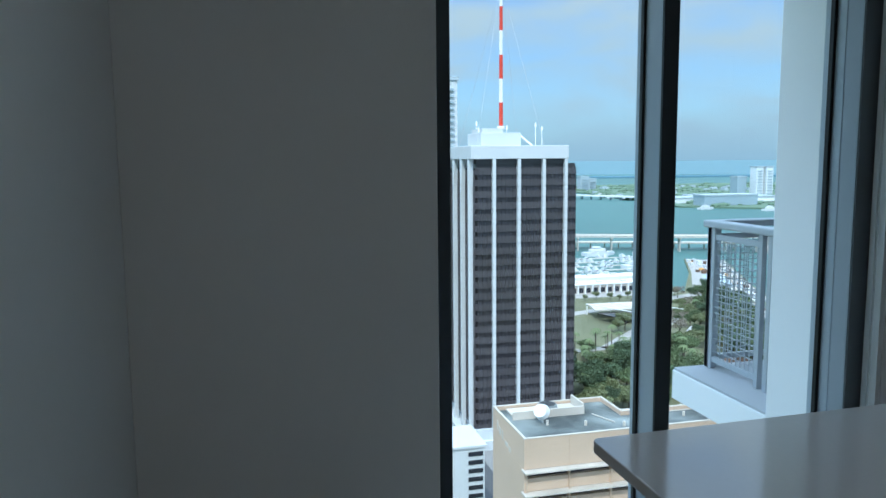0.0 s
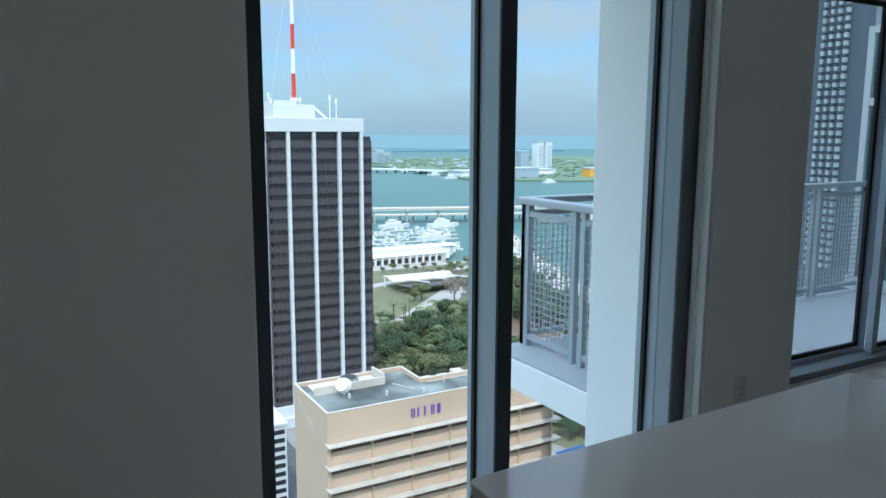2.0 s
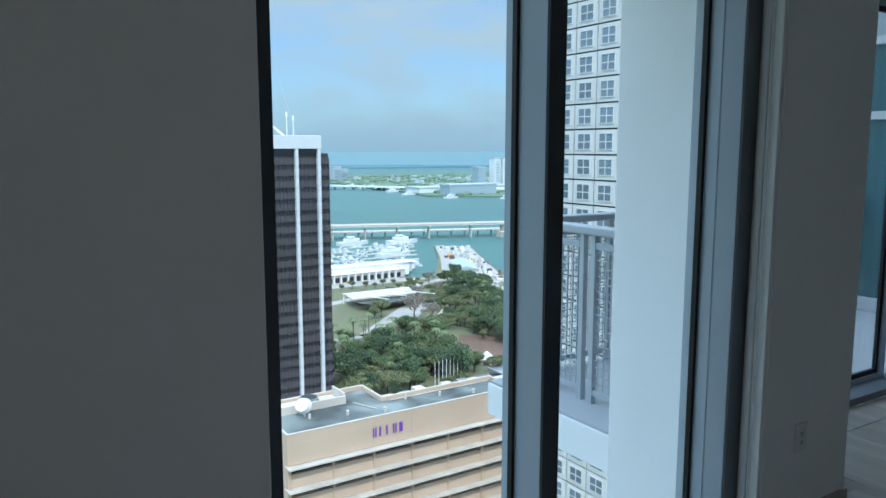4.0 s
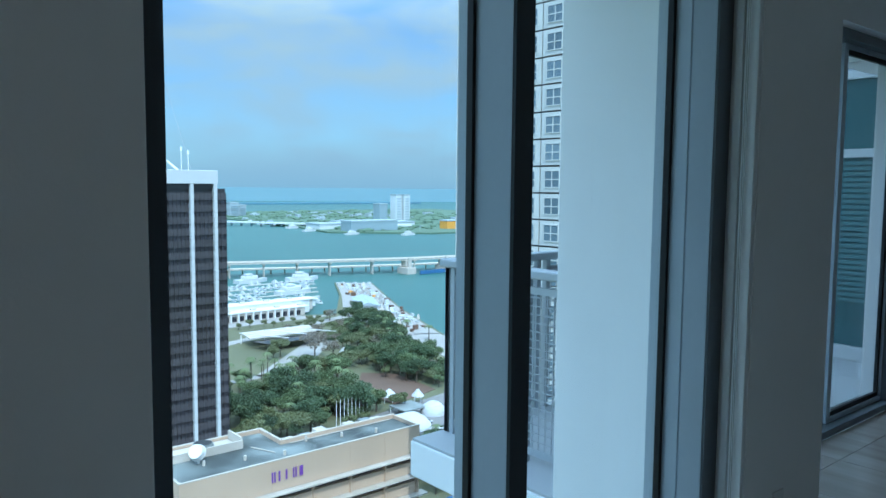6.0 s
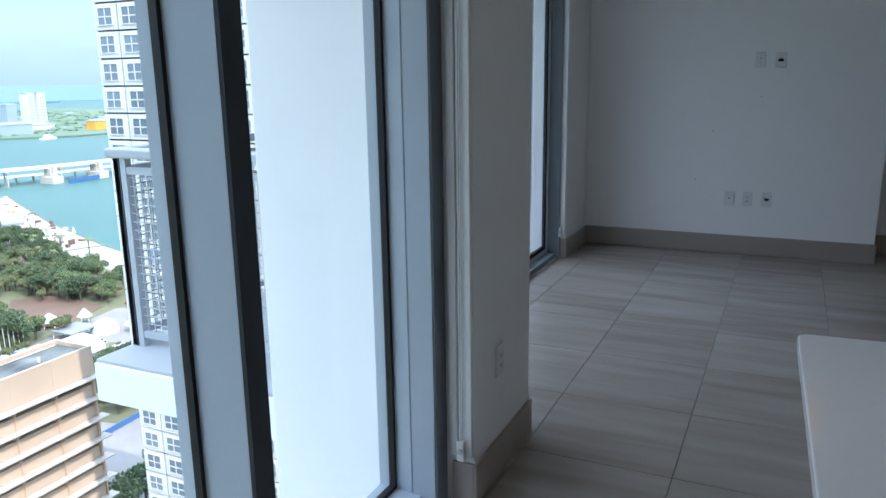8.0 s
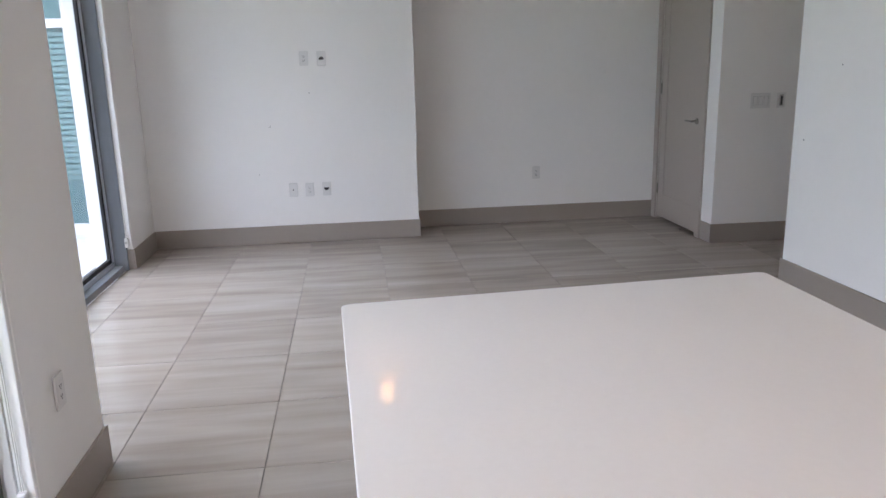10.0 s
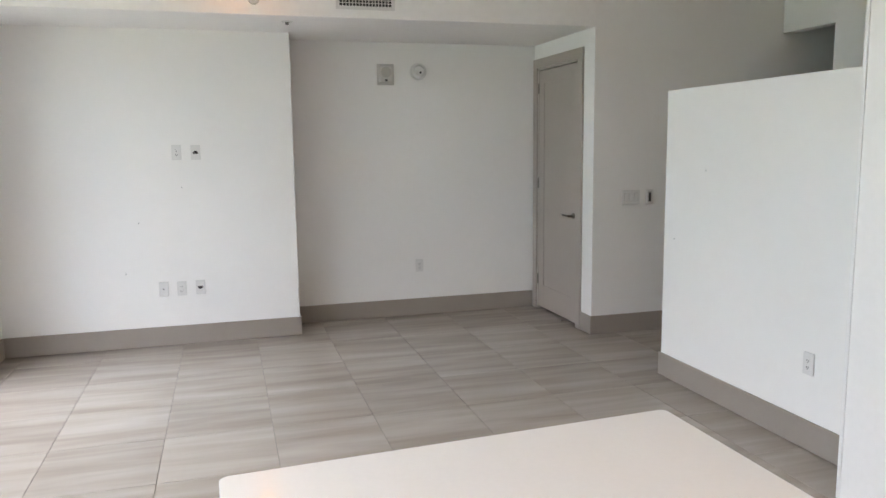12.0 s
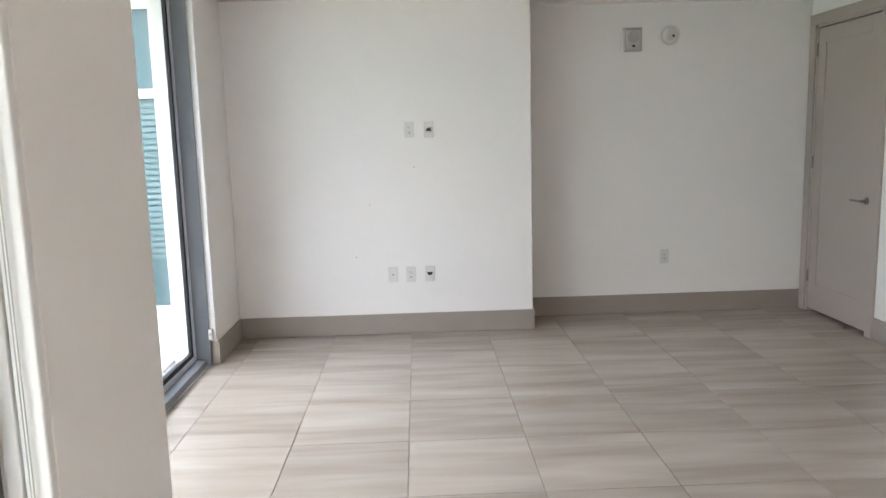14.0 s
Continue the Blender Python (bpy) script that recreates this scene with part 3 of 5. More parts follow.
# first two known from reflections; other three added unseen, last two with fill lamps
for place, power in (((-0.405, -1.0), 0), ((3.1, -3.5), 0), ((3.1, -5.4), 0), ((1.9, -6.9), 1.1), ((0.3, -6.9), 1.1)):
    downlight((*place, TOP))
    if not power:
        continue
    lamp = new("downlight_lamp", bpy.data.lights.new("downlight_lamp", "AREA"))
    lamp.data.shape, lamp.data.size, lamp.data.energy, lamp.data.color = "DISK", 0.08, power, (1.0, 0.95, 0.90)
    lamp.location = (*place, TOP - 0.012)

# ---- outside: own building, balcony ----
structure("outer_wall", [((-1.95, -8.2, TOP + 0.2), (13, 9, 45)), ((-1.97, -8.2, -95), (13, 9, -0.35)), ((-2.9, 0.8, -95), (-1.95, 9, 45)),
                         ((-2.05, -8.2, -0.35), (13, YS - 0.12, TOP + 0.2)), ((XE + 1.72, YS, -0.35), (13, 9, TOP + 0.2))],
          STUCCO, "white rendered mass of the apartment tower", "building")
structure("outer_pier", [((-2.703, -4.14, -60), (-1.905, -3.87, 30))], STUCCO, "white rendered outer pier of the tower", "pier", 0.01)
structure("balcony_slab", [((-4.13, -3.90, -0.26), (-2.703, 0.8, -0.03)), ((-2.703, -3.86, -0.26), (-1.95, 0.8, -0.125))], STUCCO, "white rendered edge of the balcony slab", "balcony", 0.008)
structure("balcony_floor", [((-4.12, -3.89, -0.03), (-2.70, 0.8, -0.01))], CONCRETE, "pale concrete balcony floor", "balcony", 0.004)
structure("balcony_ceiling", [((-3.10, -3.86, 2.72), (-2.66, 0.8, 2.94))], STUCCO, "white underside of the balcony above", "balcony", 0.008)


def railing():
    r = thing("balcony_railing", "grey metal balcony railing with wire mesh panels", "railing", (-4.08, -3.62, -0.01))
    runs = [((0, 0), (1.315, 0), 2), ((0, 0), (0, 4.45), 5)]
    for (xa, ya), (xb, yb), n in runs:
        a, b = Vector((xa, ya, 0)), Vector((xb, yb, 0))
        d = (b - a) / n
        u = d.normalized()
        s = Vector((-u.y, u.x, 0))
        for k in range(n):
            p, q = a + d * k + u * 0.05, a + d * (k + 1) - u * 0.05
            for e in ((p,) if k else (p - u * 0.05, p)) + (q,):
                bm = bmesh.new()
                c = e
                add_box(bm, (c.x - 0.02, c.y - 0.02, 0.0), (c.x + 0.02, c.y + 0.02, 1.10), 0.002)
                part("post", bm, RAILPAINT, r)
            for z in (0.075, 1.03):
                bm = bmesh.new()
                lo, hi = p - s * 0.014, q + s * 0.014
                add_box(bm, (min(lo.x, hi.x) if abs(u.x) else p.x - 0.014, min(lo.y, hi.y) if abs(u.y) else p.y - 0.014, z - 0.02),
                        (max(lo.x, hi.x) if abs(u.x) else p.x + 0.014, max(lo.y, hi.y) if abs(u.y) else p.y + 0.014, z + 0.02))
                part("panel_rail", bm, RAILPAINT, r)
            bm = bmesh.new()
            w = (q - p).length
            m = int(w / 0.05)
            for i in range(1, m):
                c = p + u * (w * i / m)
                add_box(bm, (c.x - 0.003, c.y - 0.003, 0.09), (c.x + 0.003, c.y + 0.003, 1.02))
            for i in range(1, 19):
                z = 0.09 + i * 0.05
                lo, hi = p - Vector((0.003, 0.003, 0)), q + Vector((0.003, 0.003, 0))
                add_box(bm, (min(lo.x, hi.x), min(lo.y, hi.y), z - 0.003), (max(lo.x, hi.x), max(lo.y, hi.y), z + 0.003))
            part("mesh", bm, RAILPAINT, r, "welded wire mesh")
    part("handrail", add_box(bmesh.new(), (-0.05, -0.05, 1.10), (1.315, 0.05, 1.155), 0.012), RAILPAINT, r)
    part("handrail", add_box(bmesh.new(), (-0.05, 0.05, 1.10), (0.05, 4.45, 1.155), 0.012), RAILPAINT, r)


railing()
TEAL = material("teal_tinted_glass", (0.05, 0.13, 0.145), 0.12, vary=0.05, scale=2)
BLINDS = material("teal_blind", (0.10, 0.21, 0.22), 0.45, vary=0.05, scale=3)
FRAMEW = material("white_window_frame", (0.60, 0.62, 0.63), 0.4, vary=0.04, scale=5)
GREYWALL = material("grey_render", (0.36, 0.39, 0.42), 0.7, vary=0.08, scale=0.8)


def neighbour_window():
    w = thing("window_2", "white framed corner window with teal tinted glass and lowered blinds", "window", (-4.2, 0.75, -0.01), kind="structure")
    box_part("sill", (0, -0.06, 0), (1.6, 0.05, 0.14), FRAMEW, w, 0.006)
    for x in (0.03, 0.50, 1.53):
        box_part("frame_post", (x, -0.05, 0.14), (x + 0.07, 0.05, 2.73), FRAMEW, w, 0.004)
    for z in (1.93, 2.66):
        box_part("transom", (0.10, -0.05, z), (0.50, 0.05, z + 0.08), FRAMEW, w, 0.004)
        box_part("transom", (0.57, -0.05, z), (1.53, 0.05, z + 0.08), FRAMEW, w, 0.004)
    for x0, x1 in ((0.10, 0.50), (0.57, 1.53)):
        for z0, z1 in ((0.14, 1.93), (2.01, 2.66)):
            box_part("pane", (x0, -0.006, z0), (x1, 0.006, z1), TEAL, w)
    for k in range(26):
        z = 1.88 - k * 0.052
        bm = bmesh.new()
        add_box(bm, (0.58, -0.020, z - 0.018), (1.52, -0.012, z + 0.016), 0.002)
        part("blind_slat", bm, BLINDS, w)
    # white bars put in for a reflection on the upper pane
    for lo, hi in (((1.30, -0.03, 2.05), (1.33, -0.012, 2.50)), ((1.14, -0.03, 2.10), (1.30, -0.012, 2.16)), ((1.17, -0.03, 2.34), (1.30, -0.012, 2.40))):
        box_part("bracket", lo, hi, FRAMEW, w)
    structure("outer_wall_north", [((-4.2, 0.85, -60), (-2.9, 3.2, 30))], GREYWALL, "grey rendered wall of the next bay", "building")


neighbour_window()

# ---- outside: ground, water, far shore ----
Z0 = -95.0
WATER = material("bay_water", (0.05, 0.135, 0.122), 0.4, vary=0.22, scale=0.004, bump=0.0, spec=0.2, fine=0.06)
GRASS = material("park_lawn", (0.122, 0.124, 0.068), 0.95, vary=0.35, scale=0.03, fine=0.2)
PAVING = material("pale_paving", (0.33, 0.31, 0.285), 0.9, vary=0.15, scale=0.05, fine=0.1)
PLAZA = material("worn_plaza", (0.20, 0.19, 0.18), 0.95, vary=0.35, scale=0.07, fine=0.2)
ASPHALT = material("asphalt", (0.075, 0.075, 0.078), 0.9, vary=0.2, scale=0.08, fine=0.1)
SOIL = material("red_brown_soil", (0.135, 0.085, 0.06), 0.95, vary=0.25, scale=0.08, fine=0.15)
ROOFGREY = material("weathered_roof", (0.20, 0.22, 0.215), 0.9, vary=0.55, scale=0.16, fine=0.25)
WHITEB = material("white_building_paint", (0.54, 0.56, 0.56), 0.7, vary=0.14, scale=0.10, fine=0.05)
PEACH = material("peach_render", (0.51, 0.385, 0.285), 0.85, vary=0.16, scale=0.14, fine=0.08, per_object=0.06)
LEDGE = material("pale_ledge", (0.47, 0.43, 0.375), 0.85, vary=0.32, scale=0.35, fine=0.18)
BLACKG = material("black_bronze_cladding", (0.042, 0.038, 0.040), 0.3, vary=0.25, scale=0.06)
SPAND = material("bronze_spandrel", (0.062, 0.056, 0.060), 0.22, vary=0.25, scale=0.1, per_object=0.25)
DARKWIN = material("dark_window", (0.018, 0.020, 0.026), 0.08, vary=0.3, scale=0.2, per_object=0.6)
TOWERWIN = material("smoked_window", (0.024, 0.023, 0.028), 0.1, vary=0.3, scale=0.2, per_object=0.8)
PURPLE = material("purple_sign", (0.17, 0.06, 0.36), 0.5)
RED = material("mast_red", (0.62, 0.05, 0.025), 0.5)
WHITEM = material("mast_white", (0.78, 0.78, 0.76), 0.5)
BARK = material("bark", (0.11, 0.085, 0.065), 0.95, vary=0.2)
LEAF = material("foliage", (0.066, 0.092, 0.042), 0.75, vary=0.5, scale=0.25, fine=0.3, per_object=0.75)
PALMLEAF = material("palm_leaf", (0.105, 0.14, 0.055), 0.7, vary=0.3, scale=0.5, per_object=0.4)
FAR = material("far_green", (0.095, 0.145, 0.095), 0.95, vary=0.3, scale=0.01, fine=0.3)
# distant buildings: aerial haze is put into the colour, paler and bluer
FARB = material("haze_pale_tone", (0.38, 0.44, 0.47), 0.8, vary=0.1, scale=0.02)
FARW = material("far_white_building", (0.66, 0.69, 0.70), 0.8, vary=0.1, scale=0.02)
FARD = material("haze_blue_tone", (0.30, 0.38, 0.42), 0.6, vary=0.1, scale=0.02)
ORANGE = material("orange_stack", (0.75, 0.36, 0.06), 0.7)
HULL = material("boat_white", (0.62, 0.63, 0.63), 0.35, vary=0.05, scale=0.3)
HALL = material("white_hall_paint", (0.74, 0.75, 0.75), 0.7, vary=0.12, scale=0.08, fine=0.06)
TENT = material("white_canvas", (0.58, 0.59, 0.60), 0.7, vary=0.05, scale=0.2)
BLUE = material("blue_fence", (0.05, 0.14, 0.30), 0.6)
CARRED = material("red_paint", (0.55, 0.04, 0.03), 0.35)
CARGREY = material("car_paint", (0.35, 0.36, 0.38), 0.3, per_object=0.8)
CLADDING = material("pale_panel_cladding", (0.58, 0.59, 0.57), 0.55, vary=0.06, scale=0.3, per_object=0.08)
SKYGLASS = material("blue_grey_pane", (0.12, 0.16, 0.19), 0.06, vary=0.3, scale=0.3, per_object=0.7)
SCREEN = material("blue_grey_screen", (0.13, 0.155, 0.19), 0.6, vary=0.1, scale=0.1)
HOLE = material("pale_screen_opening", (0.66, 0.70, 0.72), 0.5, per_object=0.2)
# haze over the farthest shore and sea is put into these two colours
HAZY = material("haze_toned_shore", (0.13, 0.235, 0.29), 1.0, vary=0.1, scale=0.003, spec=0.0)
HAZE = material("haze_toned_sea", (0.27, 0.40, 0.455), 1.0, vary=0.05, scale=0.0015, spec=0.0)
LEAFS = [LEAF, material("olive_foliage", (0.105, 0.122, 0.058), 0.75, vary=0.45, scale=0.3, fine=0.3, per_object=0.6),
         material("deep_foliage", (0.046, 0.072, 0.036), 0.75, vary=0.5, scale=0.3, fine=0.3, per_object=0.6),
         material("dry_foliage", (0.165, 0.145, 0.115), 0.8, vary=0.4, scale=0.3, fine=0.3, per_object=0.4)]


def stained_roof():
    """Grey roof felt with dark ponding stains and bleached patches."""
    m = material("stained_roof_felt", (0.2, 0.2, 0.2), 0.9, bump=0.1, bump_scale=3)
    n, l = m.node_tree.nodes, m.node_tree.links
    co, a, ramp = n.new("ShaderNodeTexCoord"), n.new("ShaderNodeTexNoise"), n.new("ShaderNodeValToRGB")
    a.inputs["Scale"].default_value, a.inputs["Detail"].default_value, a.inputs["Distortion"].default_value = 0.13, 9, 0.35
    e = ramp.color_ramp.elements
    e[0].position, e[0].color, e[1].position, e[1].color = 0.36, (0.06, 0.068, 0.066, 1), 0.66, (0.25, 0.28, 0.27, 1)
    mid = e.new(0.5)
    mid.color = (0.14, 0.158, 0.152, 1)
    l.new(co.outputs["Object"], a.inputs["Vector"])
    l.new(a.outputs["Fac"], ramp.inputs["Fac"])
    l.new(ramp.outputs["Color"], n["Principled BSDF"].inputs["Base Color"])
    return m


ROOFSTAIN = stained_roof()


def sheet(name, outline, z0, z1, mat, label, category):
    return tagged(new(name, mesh_of(name, add_prism(bmesh.new(), outline, z0, z1), mat)), label, category, kind="structure")


sheet("water", [(-4800, -3200), (400, -3200), (400, 4800), (-4800, 4800)], Z0 - 6, Z0 - 1.2, WATER, "turquoise bay water with soft ripples", "water")
# upright strip behind the water, coloured as sea paled by haze
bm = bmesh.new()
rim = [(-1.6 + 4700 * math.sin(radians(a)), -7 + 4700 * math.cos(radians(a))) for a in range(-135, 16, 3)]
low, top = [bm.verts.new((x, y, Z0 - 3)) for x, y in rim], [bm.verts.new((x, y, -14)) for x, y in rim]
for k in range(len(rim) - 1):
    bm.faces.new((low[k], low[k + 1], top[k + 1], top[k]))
tagged(new("backdrop", mesh_of("backdrop", bm, HAZE)), "upright strip in haze colour for the open sea at the horizon", "backdrop", kind="structure")
COAST = [(300, -700), (-540, -700), (-535, 100), (-520, 222), (-478, 290), (-560, 345), (-638, 388), (-612, 416), (-540, 380), (-468, 345), (-366, 304), (-250, 262), (-100, 262), (300, 400)]
sheet("ground", COAST, Z0 - 5, Z0, GRASS, "park lawn with worn patches", "ground")
sheet("quay", [(-474, 284), (-474, 100), (-534, 100), (-519, 222)], Z0 - 1, Z0 + 0.3, PAVING, "pale marina quay", "pavement")
sheet("quay_tip", [(-470, 292), (-560, 347), (-636, 388), (-611, 414), (-540, 378), (-468, 343), (-372, 304), (-385, 280)], Z0 - 1, Z0 + 0.3, PAVING, "pale paved pier at the water", "pavement")
sheet("promenade", [(-374, 305), (-252, 263), (-246, 243), (-386, 282)], Z0 - 1, Z0 + 0.3, PAVING, "pale promenade along the water", "pavement")
sheet("street", [(-150, -200), (-236, -200), (-236, 300), (-150, 300)], Z0 - 1, Z0 + 0.15, ASPHALT, "grey city street", "road")
sheet("plaza", [(-170, 60), (-236, 60), (-262, 215), (-200, 260), (-120, 240), (-60, 120)], Z0 - 1, Z0 + 0.3, PLAZA, "worn brownish plaza beside the street", "pavement")
sheet("verge", [(-170, 134), (-178, 132), (-212, 158), (-206, 172), (-176, 160)], Z0 - 1, Z0 + 0.45, GRASS, "dark planted verge beside the street", "ground")
sheet("path", [(-262, 186), (-292, 186), (-318, 206), (-305, 219), (-270, 216)], Z0 - 1, Z0 + 0.2, SOIL, "red-brown bare ground in the park", "ground")
for pts in ([(-325, 170), (-345, 160), (-415, 235), (-405, 245)], [(-400, 120), (-408, 118), (-470, 290), (-462, 292)], [(-335, 100), (-341, 100), (-350, 215), (-344, 215)]):
    sheet("park_path", pts, Z0 - 1, Z0 + 0.2, PAVING, "pale park path", "path")
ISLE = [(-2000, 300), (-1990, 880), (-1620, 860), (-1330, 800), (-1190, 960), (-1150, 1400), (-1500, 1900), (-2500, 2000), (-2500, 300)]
sheet("far_island", ISLE, Z0 - 4, Z0 + 2, FAR, "low green island across the bay", "island")
sheet("far_spit", [(-3600, 300), (-3300, 2600), (-3420, 2700), (-3750, 300)], Z0 - 4, Z0 + 7, HAZY, "thin far shore in haze-blue colour", "island")


def far_blocks():
    rnd = random.Random(5)
    bm, bt = bmesh.new(), bmesh.new()
    for k in range(95):
        x, y = rnd.uniform(-2300, -1250), rnd.uniform(840, 1600)
        w, d, h = rnd.uniform(6, 26), rnd.uniform(6, 26), rnd.uniform(3, 8)
        add_box(bm, (x, y, Z0 + 1), (x + w, y + d, Z0 + 2 + h))
    for k in range(600):
        x, y = rnd.uniform(-2400, -1270), rnd.uniform(830, 1750)
        s = rnd.uniform(3, 10)
        made = bmesh.ops.create_icosphere(bt, subdivisions=1, radius=s)
        bmesh.ops.transform(bt, matrix=Matrix.Translation((x, y, Z0 + 3)) @ Matrix.Diagonal((1.6, 1.6, rnd.uniform(0.5, 0.9), 1)), verts=made["verts"])
    tagged(new("far_houses", mesh_of("far_houses", bm, FARB)), "many small far houses, paled by haze in their colour", "houses", kind="stuff")
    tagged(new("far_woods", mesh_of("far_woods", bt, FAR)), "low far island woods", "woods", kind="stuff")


far_blocks()


def far_building(name, label, x, y, w, d, h, mat, ribs=0):
    b = thing(name, label, "building", (x, y, Z0 + 1))
    part("body", add_box(bmesh.new(), (-w / 2, -d / 2, 0), (w / 2, d / 2, h)), mat, b)
    part("roof", add_box(bmesh.new(), (-w / 2 - 1, -d / 2 - 1, h), (w / 2 + 1, d / 2 + 1, h + 3)), FARB, b)
    for k in range(ribs):
        z = 5 + k * (h - 8) / ribs
        part("balcony", add_box(bmesh.new(), (w / 2, -d / 2 + 3, z), (w / 2 + 2, d / 2 - 3, z + 1.6)), FARD, b)
    return b


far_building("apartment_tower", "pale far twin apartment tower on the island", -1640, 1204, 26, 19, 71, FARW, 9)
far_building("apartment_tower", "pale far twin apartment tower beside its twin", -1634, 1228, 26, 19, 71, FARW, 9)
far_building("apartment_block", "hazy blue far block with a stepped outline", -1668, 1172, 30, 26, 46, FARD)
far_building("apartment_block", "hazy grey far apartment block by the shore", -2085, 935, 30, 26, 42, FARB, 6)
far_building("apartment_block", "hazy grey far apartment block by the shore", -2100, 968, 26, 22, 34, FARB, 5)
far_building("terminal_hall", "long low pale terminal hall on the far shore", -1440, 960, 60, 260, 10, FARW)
far_building("terminal_hall", "long low terminal hall on the far shore, haze-blue in colour", -1330, 905, 40, 120, 20, FARD)
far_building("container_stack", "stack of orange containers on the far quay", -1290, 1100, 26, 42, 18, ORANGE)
far_building("apartment_tower", "white far tower with stacked balconies", -600, 142, 18, 16, 159, WHITEB, 30)


# ---- bridges ----
def bridge():
    line = [Vector(p) for p in ((-900, -250), (-842, 0), (-790, 170), (-738, 322), (-700, 420), (-668, 510), (-650, 620), (-640, 780), (-640, 950))]
    b = thing("road_bridge", "pale concrete road bridge on paired piers", "bridge", (0, 0, Z0))
    o = thing("old_bridge", "low pale bridge on many short piles", "bridge", (0, 0, Z0))
    for k in range(len(line) - 1):
        p, q = line[k], line[k + 1]
        u = (q - p).normalized()
        s = Vector((-u.y, u.x))
        part("deck", add_prism(bmesh.new(), [tuple(p + s * 7), tuple(p - s * 7), tuple(q - s * 7), tuple(q + s * 7)], 13.6, 15.2), LEDGE, b)
        for e in (7.0, -7.0):
            part("parapet", add_prism(bmesh.new(), [tuple(p + s * (e + 0.3)), tuple(p + s * (e - 0.3)), tuple(q + s * (e - 0.3)), tuple(q + s * (e + 0.3))], 15.2, 16.0), LEDGE, b)
        f = s * 26
        part("deck", add_prism(bmesh.new(), [tuple(p + f + s * 5), tuple(p + f - s * 5), tuple(q + f - s * 5), tuple(q + f + s * 5)], 4.5, 6.0), LEDGE, o)
        n = max(1, int((q - p).length / 32))
        for i in range(n):
            c = p + (q - p) * (i / n)
            for e in (4, -4):
                part("pier", add_tube(bmesh.new(), (c.x + s.x * e, c.y + s.y * e, -3), (c.x + s.x * e, c.y + s.y * e, 13), 0.8, 8), LEDGE, b)
            part("pier_cap", add_prism(bmesh.new(), [tuple(c + s * 6.5 + u * 1.4), tuple(c - s * 6.5 + u * 1.4), tuple(c - s * 6.5 - u * 1.4), tuple(c + s * 6.5 - u * 1.4)], 12.2, 13.6), LEDGE, b)
        n = max(1, int((q - p).length / 14))
        for i in range(n):
            c = p + f + (q - p) * (i / n)
            part("pile", add_box(bmesh.new(), (c.x - 0.6, c.y - 0.7, -3), (c.x + 0.6, c.y + 0.7, 4.5)), LEDGE, o)
    for y, x in ((500, -668), (548, -660)):
        t = part("tower_pier", add_box(bmesh.new(), (x - 8, y - 6, -3), (x + 12, y + 6, 6), 0.6), LEDGE, b)
        part("leaf_pier", add_box(bmesh.new(), (x - 5, y - 2.5, 6), (x + 5, y + 2.5, 13.6), 0.6), LEDGE, t)
        part("control_house", add_box(bmesh.new(), (x + 6, y - 2, 6), (x + 9, y + 2, 17), 0.3), LEDGE, t)
    part("fender", add_box(bmesh.new(), (-650, 506, -1), (-648, 542, 3)), BLUE, b, "blue fender wall")


bridge()


def far_causeway():
    line = [Vector(p) for p in ((-1990, 560), (-1900, 622), (-1696, 757), (-1523, 876), (-1347, 1032))]
    c = thing("far_causeway", "low pale causeway along the far shore", "bridge", (0, 0, Z0))
    for p, q in zip(line, line[1:]):
        u = (q - p).normalized()
        f = Vector((-u.y, u.x)) * 8
        part("deck", add_prism(bmesh.new(), [tuple(p + f), tuple(p - f), tuple(q - f), tuple(q + f)], 6.0, 9.5), FARW, c)
        n = int((q - p).length / 24)
        for i in range(n):
            m = p + (q - p) * (i / n)
            part("pier", add_box(bmesh.new(), (m.x - 2, m.y - 2, -3), (m.x + 2, m.y + 2, 6.0)), FARB, c)


far_causeway()


# ---- boats ----
def boat(L):
    b = thing("boat", "white motor boat moored in the marina", "boat", group="moored boats")
    w = L * 0.15
    bm = add_prism(bmesh.new(), [(-L / 2, -w), (L * 0.2, -w), (L / 2, 0), (L * 0.2, w), (-L / 2, w)], -0.3, L * 0.10)
    part("hull", bm, HULL, b)
    part("cabin", add_box(bmesh.new(), (-L * 0.3, -w * 0.7, L * 0.10), (L * 0.15, w * 0.7, L * 0.19), L * 0.02), HULL, b)
    part("windscreen", add_box(bmesh.new(), (L * 0.15, -w * 0.6, L * 0.11), (L * 0.18, w * 0.6, L * 0.17)), DARKWIN, b)
    part("flybridge", add_box(bmesh.new(), (-L * 0.22, -w * 0.55, L * 0.20), (0, w * 0.55, L * 0.25), L * 0.015), HULL, b)
    return b


